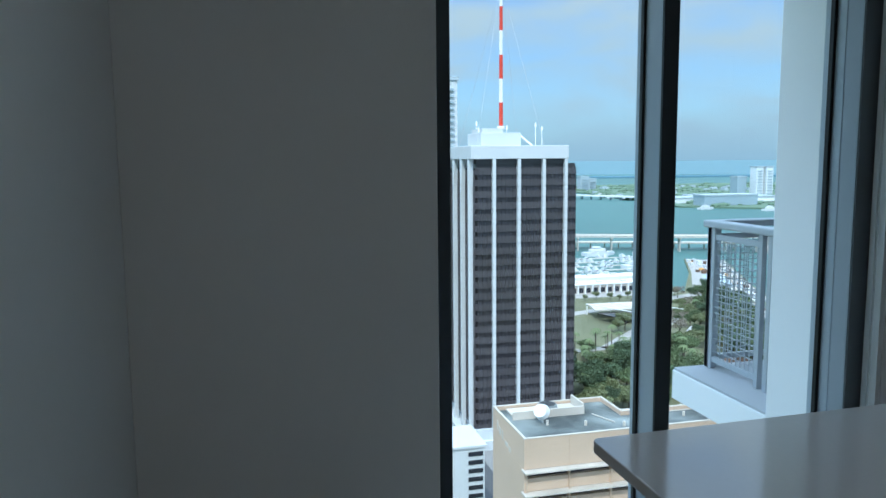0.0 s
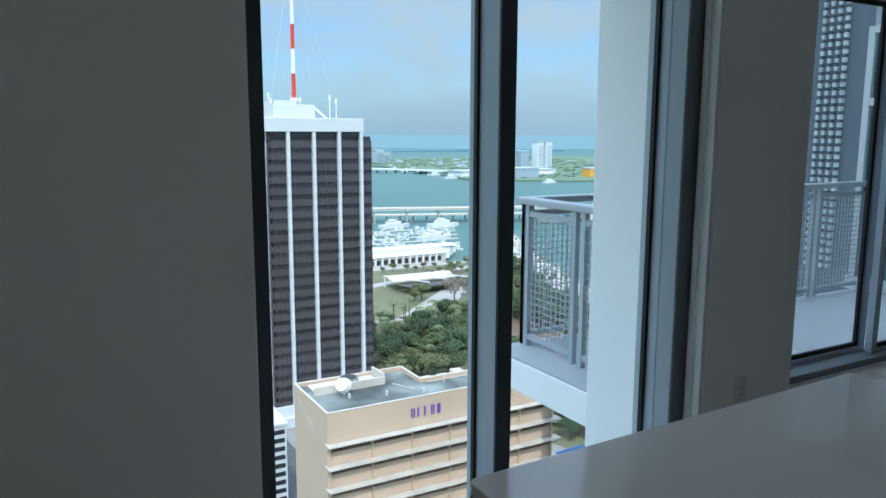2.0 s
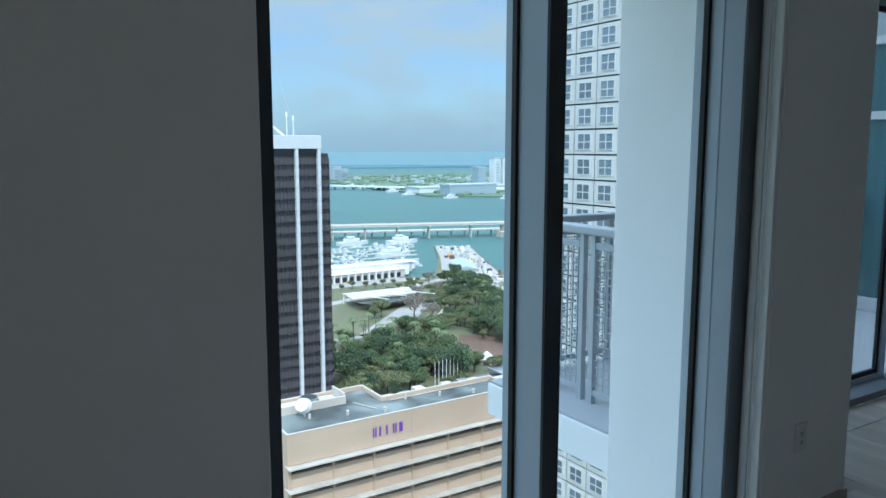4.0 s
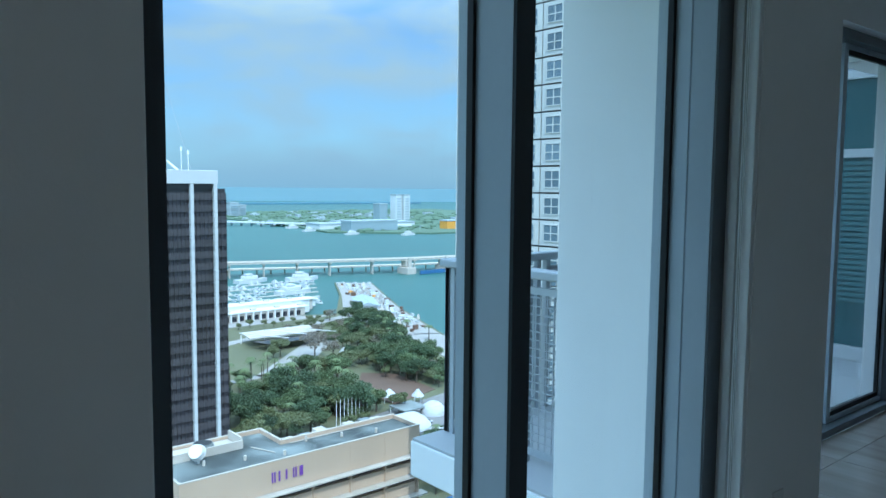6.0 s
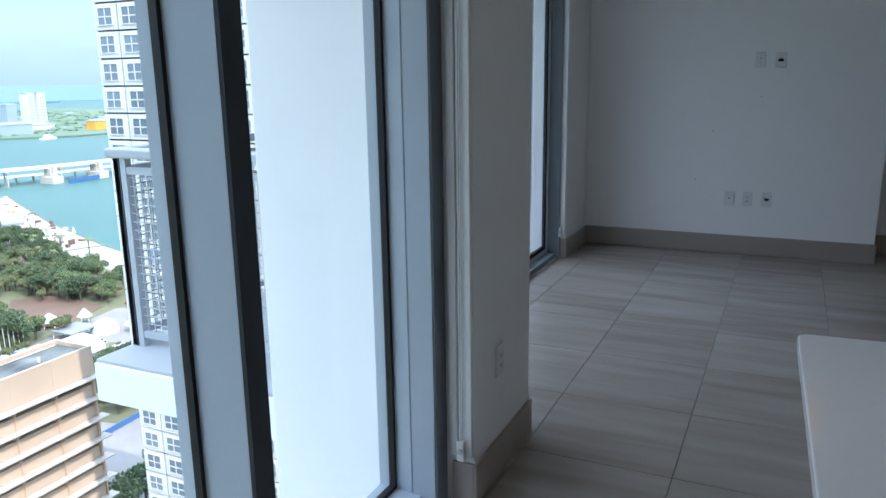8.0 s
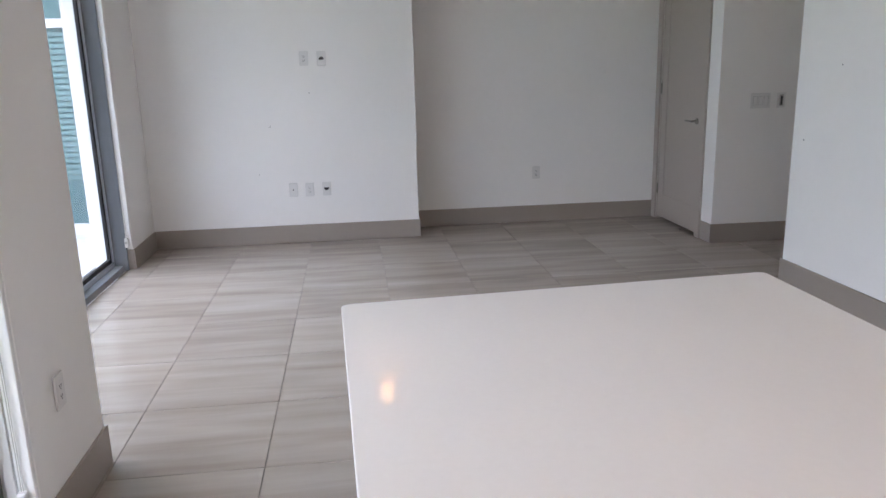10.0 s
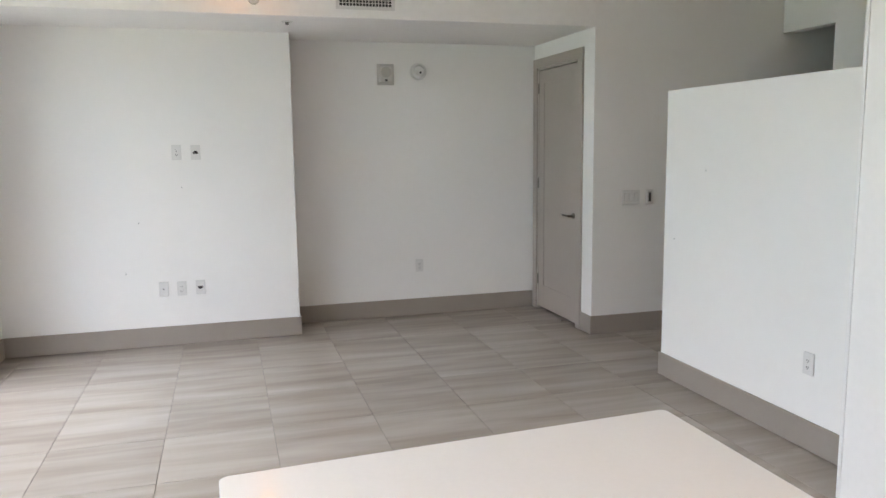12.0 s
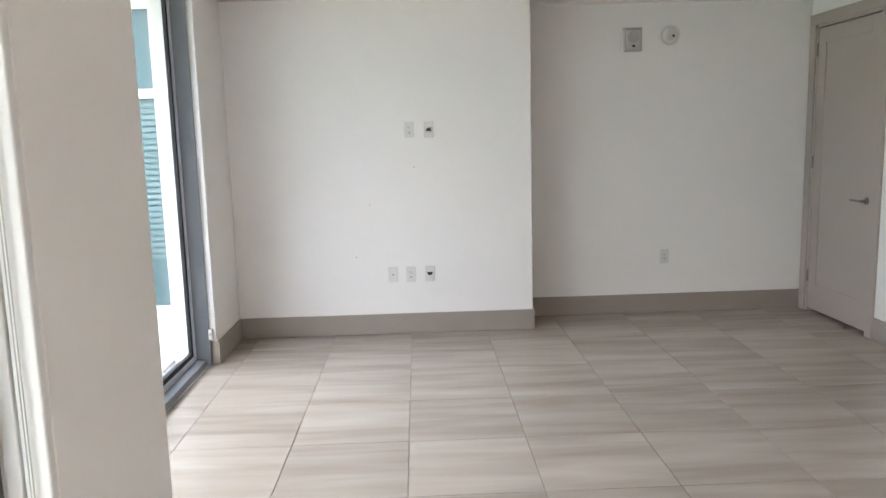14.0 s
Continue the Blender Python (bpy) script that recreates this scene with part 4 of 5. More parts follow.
def marina():
    rnd = random.Random(8)
    small, mid, big = boat(8.0), boat(11.5), boat(36)
    first = {id(small): 1, id(mid): 1, id(big): 1}

    def put(b, x, y, a):
        m = pose(x, y, Z0 - 1.0, 0, 0, a)
        if first.pop(id(b), 0):
            b.matrix_world = m
        else:
            copy_thing(b, m)
    for r in range(6):
        x = -546 - r * 25
        d = tagged(new("dock", mesh_of("dock", add_box(bmesh.new(), (x - 1.2, 60, Z0 - 1.4), (x + 1.2, 318 + r * 13, Z0 - 0.4)), LEDGE)), "pale floating marina dock", "dock")
        for k in range(35 + r * 2):
            y = 90 + k * 6.5 + rnd.uniform(-0.6, 0.6)
            for s in (-1, 1):
                if rnd.random() < 0.46:
                    put(small if rnd.random() < 0.5 else mid, x + s * 8, y, (0 if s > 0 else 180) + rnd.uniform(-4, 4))
    for x, y in ((-706, 196), (-708, 250), (-694, 326), (-704, 140), (-680, 376), (-600, 322)):
        put(big, x, y, 95 + rnd.uniform(-6, 6))
    for x, y in ((-1262, 818), (-1190, 905), (-1400, 800), (-1620, 840), (-1780, 850), (-1700, 845), (-1520, 825)):
        put(big, x, y, 100)


marina()


def marina_hall():
    h = thing("marina_hall", "long white marina building with stepped flat roofs", "building", (-506, 205, Z0 + 0.3))
    for k, (x0, x1, z) in enumerate(((-22, -14, 6), (-12.5, -3, 8.5), (-1.5, 8, 10.5), (9.5, 17, 7.0))):
        part("wing", add_box(bmesh.new(), (x0, -115 + 4 * k, 0), (x1, 92 - 9 * k, z - 0.9)), LEDGE if k % 2 else HALL, h)
        part("roof", add_box(bmesh.new(), (x0 - 1.2, -117 + 4 * k, z - 0.9), (x1 + 1.2, 94 - 9 * k, z), 0.2), HALL, h)
        for n in range(9):
            y = -100 + 19 * n + 3 * k
            part("roof_unit", add_box(bmesh.new(), (x0 + 2, y, z), (x0 + 5, y + 4, z + 1.2), 0.1), LEDGE, h)
    for k in range(30):
        y = -106 + k * 5.6
        part("column", add_box(bmesh.new(), (17.6, y, 0), (18.4, y + 0.8, 6.1)), HALL, h)
        part("opening", add_box(bmesh.new(), (17.05, y + 1.4, 0.6), (17.2, y + 4.8, 4.2)), DARKWIN, h)
    rnd = random.Random(3)
    for k in range(18):
        t = rnd.random()
        x, y = -410 - 190 * t + rnd.uniform(-16, 16), 298 + 86 * t + rnd.uniform(-13, 13)
        s = thing("market_tent", "white canvas roof on the pier", "tent", (x, y, Z0 + 0.3), "pier tents")
        w = rnd.uniform(1.6, 3.6)
        part("roof", add_tube(bmesh.new(), (0, 0, 3), (0, 0, 6.5), w, 4, 0.4), TENT if rnd.random() < 0.35 else (LEDGE if rnd.random() < 0.5 else PAVING), s)
        part("pole", add_tube(bmesh.new(), (0, 0, 0), (0, 0, 3.2), 0.25, 6), WHITEM, s)


marina_hall()


def pier_shed():
    b = thing("pier_shed", "low grey shed with a shallow pitched roof on the pier", "building", (-492, 326, Z0 + 0.3))
    part("walls", add_box(bmesh.new(), (-22, -8, 0), (22, 8, 4.5)), WHITEB, b)
    bm = add_prism(bmesh.new(), [(-9, 0), (9, 0), (0, 2.6)], -23.5, 23.5)
    bmesh.ops.transform(bm, matrix=pose(0, 0, 4.5, 90, 0, 90), verts=bm.verts[:])
    part("roof", bm, FARB, b)
    for x in (-16, -6, 4, 14):
        part("door", add_box(bmesh.new(), (x - 2, -8.15, 0), (x + 2, -8.02, 3.4)), DARKWIN, b)
    b.rotation_euler = (0, 0, radians(152))


pier_shed()


def quay_clutter():
    rnd = random.Random(12)
    for name, mat, n, label in (("quay_crates", SOIL, 45, "brown crates and huts on the pier"), ("quay_stalls", WHITEB, 120, "pale stalls and vans on the pier"), ("quay_goods", ORANGE, 8, "orange goods on the pier")):
        bm = bmesh.new()
        for k in range(n):
            t = rnd.random()
            x, y = -395 - 215 * t + rnd.uniform(-17, 17), 292 + 98 * t + rnd.uniform(-14, 14)
            w, d, h = rnd.uniform(1, 4), rnd.uniform(1, 4), rnd.uniform(0.8, 3.2)
            add_box(bm, (x, y, Z0 + 0.2), (x + w, y + d, Z0 + 0.3 + h))
        tagged(new(name, mesh_of(name, bm, mat)), label, "clutter", kind="stuff")


quay_clutter()


# ---- trees ----
def tree(seed, h, spread, leaf, leaves=1900):
    rnd = random.Random(seed)
    t = thing("tree", "broad green park tree with a ragged crown", "tree", group="park trees")
    bm = bmesh.new()
    add_tube(bm, (0, 0, 0), (0, 0, h * 0.5), h * 0.035, 7, h * 0.02)
    tips = []
    for k in range(7):
        a, r = k * 0.9 + rnd.random(), spread * rnd.uniform(0.35, 0.8)
        tip = Vector((math.cos(a) * r, math.sin(a) * r, h * rnd.uniform(0.6, 0.9)))
        add_tube(bm, (0, 0, h * rnd.uniform(0.28, 0.48)), tip, h * 0.014, 5, h * 0.004)
        tips.append(tip)
    part("trunk", bm, BARK, t)
    tips.append(Vector((0, 0, h * 0.86)))
    bm = bmesh.new()
    for k in range(leaves):
        c = rnd.choice(tips)
        v = Vector((rnd.gauss(0, 1), rnd.gauss(0, 1), rnd.gauss(0, 0.75))).normalized() * (rnd.random() ** 0.4)
        c = c + Vector((v.x * spread * 0.42, v.y * spread * 0.42, v.z * h * 0.17))
        s = rnd.uniform(0.20, 0.44)
        m = Matrix.Translation(c) @ Euler((rnd.uniform(0, 6.3), rnd.uniform(0, 6.3), rnd.uniform(0, 6.3))).to_matrix().to_4x4()
        bm.faces.new([bm.verts.new(m @ Vector(p)) for p in ((-s, -s * 0.6, 0), (s, -s * 0.5, 0.2 * s), (s * 0.8, s * 0.6, 0), (-s * 0.7, s * 0.7, 0.25 * s))])
    part("crown", bm, leaf, t)
    return t


def palm(seed, h):
    rnd = random.Random(seed)
    t = thing("palm_tree", "tall palm with drooping fronds", "palm", group="park palms")
    part("trunk", add_tube(bmesh.new(), (0, 0, 0), (0.3, 0.2, h), 0.28, 7, 0.18), BARK, t)
    for k in range(13):
        a, r = k * 0.483 * 2 + rnd.random() * 0.3, rnd.uniform(2.4, 3.4)
        bm = bmesh.new()
        side = Vector((-math.sin(a), math.cos(a), 0)) * 0.42
        prev = None
        for i in range(5):
            f = i / 4
            c = Vector((0.3 + math.cos(a) * r * f, 0.2 + math.sin(a) * r * f, h + 1.0 * f - 2.4 * f * f))
            w = side * (0.5 + 1.2 * f) * (1.15 - f)
            cur = (bm.verts.new(c - w), bm.verts.new(c + Vector((0, 0, 0.14))), bm.verts.new(c + w))
            if prev:
                bm.faces.new((prev[0], prev[1], cur[1], cur[0])), bm.faces.new((prev[1], prev[2], cur[2], cur[1]))
            prev = cur
        part("frond", bm, PALMLEAF, t)
    return t


def plant():
    rnd = random.Random(21)
    kinds = [tree(1, 12, 5.8, LEAFS[0]), tree(2, 9, 5.0, LEAFS[1]), tree(3, 13, 6.2, LEAFS[2]), tree(4, 8, 4.2, LEAFS[1]), tree(5, 10, 6.0, LEAFS[3], 650), tree(6, 10, 4.6, LEAFS[0])]
    used, stand = set(), []

    def put(t, x, y, s):
        m = pose(x, y, Z0, 0, 0, rnd.uniform(0, 360)) @ Matrix.Diagonal((s, s, s, 1))
        if t.name.startswith("tree") and x < -318 and id(t) in used:
            stand.append((t, m))
        elif id(t) not in used:
            used.add(id(t))
            t.matrix_world = pose(x, y, Z0, 0, 0, 40)
        else:
            copy_thing(t, m)
    # dense wood behind the low office block
    for k in range(112):
        x, y = rnd.uniform(-302, -246), rnd.uniform(96, 182)
        put(rnd.choice((kinds[0], kinds[1], kinds[1], kinds[2], kinds[5], kinds[3])), x, y, rnd.uniform(0.6, 1.2))
    # trees along the water and round the bare ground
    for k in range(84):
        t = rnd.random()
        x, y = -285 - 165 * t + rnd.uniform(-12, 12), 222 + 74 * t + rnd.uniform(-24, 10)
        put(rnd.choice(kinds), x, y, rnd.uniform(0.6, 1.05))
    # scattered trees on the lawn, with open grass between
    for x, y, k, q in ((-377, 191, 1, 1.25), (-372, 184, 3, 1.0), (-362, 205, 4, 1.45), (-355, 212, 4, 1.1), (-340, 186, 1, 1.0), (-330, 196, 3, 1.1), (-333, 205, 1, 1.2), (-325, 178, 0, 1.0),
                       (-318, 186, 1, 1.2), (-312, 192, 5, 1.1), (-306, 184, 0, 1.2), (-388, 232, 3, 1.0), (-396, 244, 1, 0.9), (-372, 240, 1, 1.0), (-360, 236, 3, 1.1), (-350, 246, 0, 1.0),
                       (-338, 240, 2, 1.0), (-328, 232, 1, 1.1), (-316, 236, 0, 1.1), (-345, 128, 3, 0.9), (-330, 120, 1, 0.9), (-318, 126, 5, 1.0), (-420, 250, 1, 0.8), (-430, 238, 3, 0.8)):
        put(kinds[k], x + rnd.uniform(-2, 2), y + rnd.uniform(-2, 2), q * rnd.uniform(0.85, 1.05))
    # thicker planting towards the water
    for k in range(62):
        x, y = rnd.uniform(-345, -262), rnd.uniform(214, 252)
        if y < 262 - 0.42 * (x + 345) * 0.5:
            put(rnd.choice((kinds[0], kinds[1], kinds[2], kinds[5])), x, y, rnd.uniform(0.6, 1.0))
    for k in range(34):
        x, y = rnd.uniform(-452, -372), rnd.uniform(226, 268)
        put(rnd.choice((kinds[1], kinds[3], kinds[5], kinds[4])), x, y, rnd.uniform(0.45, 0.8))
    for k in range(30):
        x, y = rnd.uniform(-345, -302), rnd.uniform(118, 190)
        put(rnd.choice((kinds[1], kinds[3], kinds[0], kinds[4])), x, y, rnd.uniform(0.45, 0.85))
    for k in range(30):
        x, y = rnd.uniform(-206, -174), rnd.uniform(137, 166)
        put(rnd.choice((kinds[0], kinds[1], kinds[2])), x, y, rnd.uniform(0.6, 0.9))
    for k in range(16):
        x, y = rnd.uniform(-450, -340), rnd.uniform(105, 150)
        put(rnd.choice(kinds), x, y, rnd.uniform(0.5, 0.85))
    for k in range(20):
        put(kinds[3], -462 + rnd.uniform(-4, 4), 110 + k * 8.6 + rnd.uniform(-2, 2), rnd.uniform(0.5, 0.8))
    for k in range(24):
        put(kinds[k % 4], rnd.uniform(-140, -100), rnd.uniform(88, 125), rnd.uniform(0.6, 0.9))
    palms = [palm(31, 11), palm(32, 8.5)]
    for k in range(16):
        put(palms[k % 2], rnd.uniform(-330, -262), rnd.uniform(108, 190), rnd.uniform(0.9, 1.3))
    for k in range(46):
        x, y = (rnd.uniform(-345, -300), rnd.uniform(138, 176)) if k < 26 else (rnd.uniform(-410, -350), rnd.uniform(255, 285)) if k < 38 else (rnd.uniform(-235, -150), rnd.uniform(110, 185))
        put(palms[k % 2], x, y, rnd.uniform(0.8, 1.15))

    # trees farther off, one stand
    verts, faces, slots = [], [], []
    mats = LEAFS + [BARK]
    for t, m in stand:
        for child in t.children:
            me = child.data
            slot, base = mats.index(me.materials[0]), len(verts)
            verts += [tuple(m @ v.co) for v in me.vertices]
            faces += [tuple(base + i for i in p.vertices) for p in me.polygons]
            slots += [slot] * len(me.polygons)
    me = bpy.data.meshes.new("far_trees")
    me.from_pydata(verts, [], faces)
    for mat in mats:
        me.materials.append(mat)
    me.polygons.foreach_set("material_index", slots)
    tagged(new("far_trees", me), "scattered green and bare trees across the far lawn", "trees", kind="stuff")


plant()


# ---- park furniture ----
def dome():
    d = thing("dome_tent", "white geodesic dome tent", "tent", (-241, 191, Z0 + 0.2))
    bm = bmesh.new()
    bmesh.ops.create_icosphere(bm, subdivisions=3, radius=5.5)
    bmesh.ops.delete(bm, geom=[v for v in bm.verts if v.co.z < -1.5], context="VERTS")
    part("shell", bm, TENT, d)
    bm = bmesh.new()
    bmesh.ops.create_icosphere(bm, subdivisions=3, radius=5.52)
    for v in [v for v in bm.verts if v.co.z > 0.4][::3]:
        add_tube(bm, v.co * 0.99, v.co * 1.012, 0.22, 6)
    bmesh.ops.delete(bm, geom=[v for v in bm.verts if 5.51 < v.co.length < 5.53], context="VERTS")
    part("vents", bm, FARD, d, "small grey round vents")


dome()
for x, y, w in ((-266, 186, 4), (-231, 197, 4), (-258, 196, 3), (-352, 217, 3)):
    s = thing("canopy_tent", "white peaked canopy tent", "tent", (x, y, Z0 + 0.2), "park tents")
    part("roof", add_tube(bmesh.new(), (0, 0, 3), (0, 0, 6), w, 8, 0.5), TENT, s)
    for k in range(4):
        part("pole", add_tube(bmesh.new(), (w * 0.65 * math.cos(k * 1.57), w * 0.65 * math.sin(k * 1.57), 0), (w * 0.65 * math.cos(k * 1.57), w * 0.65 * math.sin(k * 1.57), 3.4), 0.12, 6), WHITEM, s)
for k in range(9):
    f = thing("flag_pole", "slim white pole in a row at the park edge", "pole", (-246 - 0.3 * k, 146 + k * 2.0, Z0), "row of poles")
    part("shaft", add_tube(bmesh.new(), (0, 0, 0), (0, 0, 12.5), 0.14, 8, 0.09), WHITEM, f)
    part("base", add_tube(bmesh.new(), (0, 0, 0), (0, 0, 0.8), 0.5, 10), LEDGE, f)
shelter = thing("park_shelter", "dark flat-roofed open shelter beside the dome", "shelter", (-247, 182, Z0 + 0.3))
part("roof", add_box(bmesh.new(), (-5.5, -6, 3.0), (5.5, 6, 3.6), 0.1), ROOFGREY, shelter)
for x in (-5, 5):
    for y in (-5.4, 0, 5.4):
        part("post", add_tube(bmesh.new(), (x, y, 0), (x, y, 3.0), 0.15, 6), WHITEM, shelter)
canopy = thing("vaulted_canopy", "white vaulted canopy over the park entrance", "canopy", (-226, 160, Z0 + 0.3))
bm = bmesh.new()
add_prism(bm, [(9 * math.cos(radians(a)), 4.2 * math.sin(radians(a))) for a in range(0, 181, 12)] + [(8.6 * math.cos(radians(a)), 3.8 * math.sin(radians(a))) for a in range(180, -1, -12)], 0, 22)
bmesh.ops.transform(bm, matrix=pose(0, 11, 3.5, 90, 0, 0), verts=bm.verts[:])
part("vault", bm, TENT, canopy)
for y in (-10, 0, 10):
    for x in (-8.6, 8.6):
        part("column", add_tube(bmesh.new(), (x, y, 0), (x, y, 3.6), 0.25, 8), WHITEM, canopy)
pav = thing("park_pavilion", "park pavilion with a pale folded roof and white trusses", "pavilion", (-416, 212, Z0))
part("roof", add_prism(bmesh.new(), [(-10, -22), (10, -26), (12, 18), (-8, 24)], 5.5, 6.2), LEDGE, pav)
part("glass_roof", add_prism(bmesh.new(), [(12, -26), (26, -20), (24, 12), (12, 16)], 4.4, 4.8), DARKWIN, pav)
for y in (-24, -8, 8):
    part("truss", add_tube(bmesh.new(), (-8, y, 6.4), (28, y + 14, 7.6), 0.28, 6), WHITEM, pav)
    part("column", add_tube(bmesh.new(), (-6, y, 0), (-6, y, 5.5), 0.4, 8), WHITEM, pav)


def car(mat):
    c = thing("car", "small parked car on the street", "car", group="parked cars")
    part("body", add_box(bmesh.new(), (-2.2, -0.9, 0.35), (2.2, 0.9, 0.95), 0.2), mat, c)
    part("cabin", add_box(bmesh.new(), (-1.2, -0.78, 0.95), (1.0, 0.78, 1.5), 0.22), DARKWIN, c)
    for x in (-1.4, 1.4):
        for y in (-0.8, 0.8):
            part("wheel", add_tube(bmesh.new(), (x, y - 0.12, 0.34), (x, y + 0.12, 0.34), 0.34, 12), DARK, c)
    return c


rnd = random.Random(4)
grey_car, red_car = car(CARGREY), car(CARRED)
grey_car.matrix_world, red_car.matrix_world = pose(-226, 150, Z0 + 0.3, 0, 0, 90), pose(-346, 224, Z0 + 0.2, 0, 0, 20)
for k in range(34):
    copy_thing(grey_car, pose(rnd.choice((-232, -222, -205, -190, -178)) + rnd.uniform(-1, 1), rnd.uniform(100, 235), Z0 + 0.3, 0, 0, 90 + rnd.uniform(-6, 6)))
for x, y in ((-351, 226), (-338, 231), (-262, 222), (-380, 150)):
    copy_thing(red_car, pose(x, y, Z0 + 0.2, 0, 0, rnd.uniform(0, 180)))
fence = thing("site_fence", "blue hoarding fence along the plaza", "fence", (-166, 133, Z0 + 0.3))
for k in range(8):
    part("panel", add_box(bmesh.new(), (-1.5 - 0.15 * k, -14 + k * 3.5, 0), (-1.3 - 0.15 * k, -10.6 + k * 3.5, 1.7)), BLUE, fence)


# ---- low office block with ledges ----
def low_office():
    b = thing("office_building", "peach office building with pale ledges and a stained flat roof", "building", (-97, 28.7, Z0))
    H, L, D1, D2, LJ = 56.5, 41.0, 14.9, 7.6, 19.2
    bm = bmesh.new()
    add_prism(bm, [(-0.9, 0.06), (-0.9, L - 0.06), (-D2 + 0.06, L - 0.06), (-D2 + 0.06, LJ - 0.06), (-D1 + 0.06, LJ - 0.06), (-D1 + 0.06, 0.06)], 0, H - 1.0)
    part("body", bm, PEACH, b)
    part("roof_deck", add_prism(bmesh.new(), [(-0.5, 0.4), (-0.5, L - 0.4), (-D2 + 0.4, L - 0.4), (-D2 + 0.4, LJ + 0.4), (-D1 + 0.4, LJ - 0.4), (-D1 + 0.4, 0.4)], H - 1.0, H - 0.6), ROOFSTAIN, b)
    for lo, hi in (((-0.35, 0, H - 4.6), (0, L, H)), ((-D1, 0, H - 4.6), (-0.35, 0.35, H)), ((-D1, 0.35, H - 1.2), (-D1 + 0.35, LJ, H)), ((-D1 + 0.35, LJ - 0.35, H - 1.2), (-D2, LJ, H)),
                   ((-D2, LJ - 0.35, H - 1.2), (-D2 + 0.35, L, H)), ((-D2 + 0.35, L - 0.35, H - 4.6), (-0.35, L, H))):
        box_part("parapet", lo, hi, PEACH, b)
    for lo, hi in (((-0.30, -0.05, H), (0.05, L + 0.05, H + 0.12)), ((-D1 - 0.05, -0.05, H), (-0.30, 0.3, H + 0.12)), ((-D1 - 0.05, 0.3, H), (-D1 + 0.3, LJ, H + 0.12)),
                   ((-D2 - 0.05, LJ, H), (-D2 + 0.3, L + 0.05, H + 0.12)), ((-D1 + 0.3, LJ - 0.3, H), (-D2 - 0.05, LJ + 0.05, H + 0.12))):
        box_part("coping", lo, hi, LEDGE, b)
    box_part("end_wall", (-D1, -0.02, 0), (0, 0.3, H - 4.6), PEACH, b, label="blank peach end wall")
    for k, (x, w, h) in enumerate(((-12.6, 0.5, 1.6), (-11.6, 0.9, 1.2), (-10.2, 0.6, 1.5), (-8.6, 1.4, 0.7), (-6.8, 0.8, 0.8))):
        box_part("faded_mark", (x, -0.06, H - 3.0 - 0.35 * k), (x + w, -0.01, H - 3.0 - 0.35 * k + h), LEDGE, b, label="pale trace of a removed sign")
    FL, bays = 3.45, 6
    for f in range(15):
        z = H - 4.9 - f * FL
        box_part("ledge", (-0.6, -0.25, z), (1.25, L + 0.9, z + 0.22), LEDGE, b, label="pale projecting ledge with stains")
        box_part("window_band", (-0.88, 0.6, z - 1.3), (-0.80, L - 0.3, z), DARKWIN, b)
        box_part("spandrel", (-0.9, 0.4, z - FL + 0.28), (-0.15, L - 0.2, z - 1.2), PEACH, b)
        for k in range(bays + 1):
            y = 0.35 + k * (L - 0.8) / bays
            box_part("divider", (-0.6, y - 0.10, z - FL + 0.18), (0.30, y + 0.10, z), PEACH, b)
            if f == 0:
                box_part("divider", (0.0, y - 0.06, H - 4.6), (0.04, y + 0.06, H - 0.1), PEACH, b)
    # roof clutter: sunken plant well, round white dish, ducts
    box_part("plant_well", (-D1 + 0.6, 2.0, H - 0.6), (-D1 + 5.2, 13.2, H - 0.35), LEDGE, b)
    box_part("well_wall", (-D1 + 5.2, 1.5, H - 0.6), (-D1 + 5.5, 13.6, H + 0.7), LEDGE, b)
    box_part("well_wall", (-D1 + 0.6, 13.3, H - 0.6), (-D1 + 5.2, 13.6, H + 1.1), LEDGE, b)
    part("fan_housing", add_tube(bmesh.new(), (-D1 + 2.6, 8.4, H - 0.35), (-D1 + 2.6, 8.4, H + 0.6), 1.7, 20, 1.5), ROOFGREY, b)
    part("fan_opening", add_tube(bmesh.new(), (-D1 + 2.6, 8.4, H + 0.6), (-D1 + 2.6, 8.4, H + 0.65), 1.3, 20), DARK, b)
    d = part("dish", add_tube(bmesh.new(), (-D1 + 7.6, 5.6, H + 1.1), (-D1 + 8.1, 5.0, H + 1.6), 1.25, 24, 1.05), WHITEM, b, "white round dish antenna")
    part("dish_stand", add_tube(bmesh.new(), (-D1 + 7.5, 5.7, H - 0.6), (-D1 + 7.7, 5.5, H + 1.2), 0.18, 8), WHITEM, d)
    for k in range(7):
        box_part("roof_duct", (-D2 - 3.2 + (k % 2) * 0.6, LJ + 1.5 + k * 2.9, H - 2.0), (-D2 - 1.0 + (k % 2) * 0.5, LJ + 3.4 + k * 2.9, H - 0.9 + 0.25 * (k % 3)), ROOFGREY if k % 2 else LEDGE, b)
    for k in range(6):
        part("roof_vent", add_tube(bmesh.new(), (-D2 + 1.4 + (k % 3) * 1.7, 6.0 + k * 5.6, H - 0.6), (-D2 + 1.4 + (k % 3) * 1.7, 6.0 + k * 5.6, H + 0.15), 0.22, 10), LEDGE, b)
    part("roof_pipe", add_tube(bmesh.new(), (-D2 + 0.9, LJ + 1.0, H - 0.45), (-D2 + 0.9, L - 1.2, H - 0.45), 0.09, 8), LEDGE, b)
    part("roof_pipe", add_tube(bmesh.new(), (-D1 + 6.2, 14.6, H - 0.45), (-D1 + 10.5, 16.4, H - 0.45), 0.09, 8), LEDGE, b)
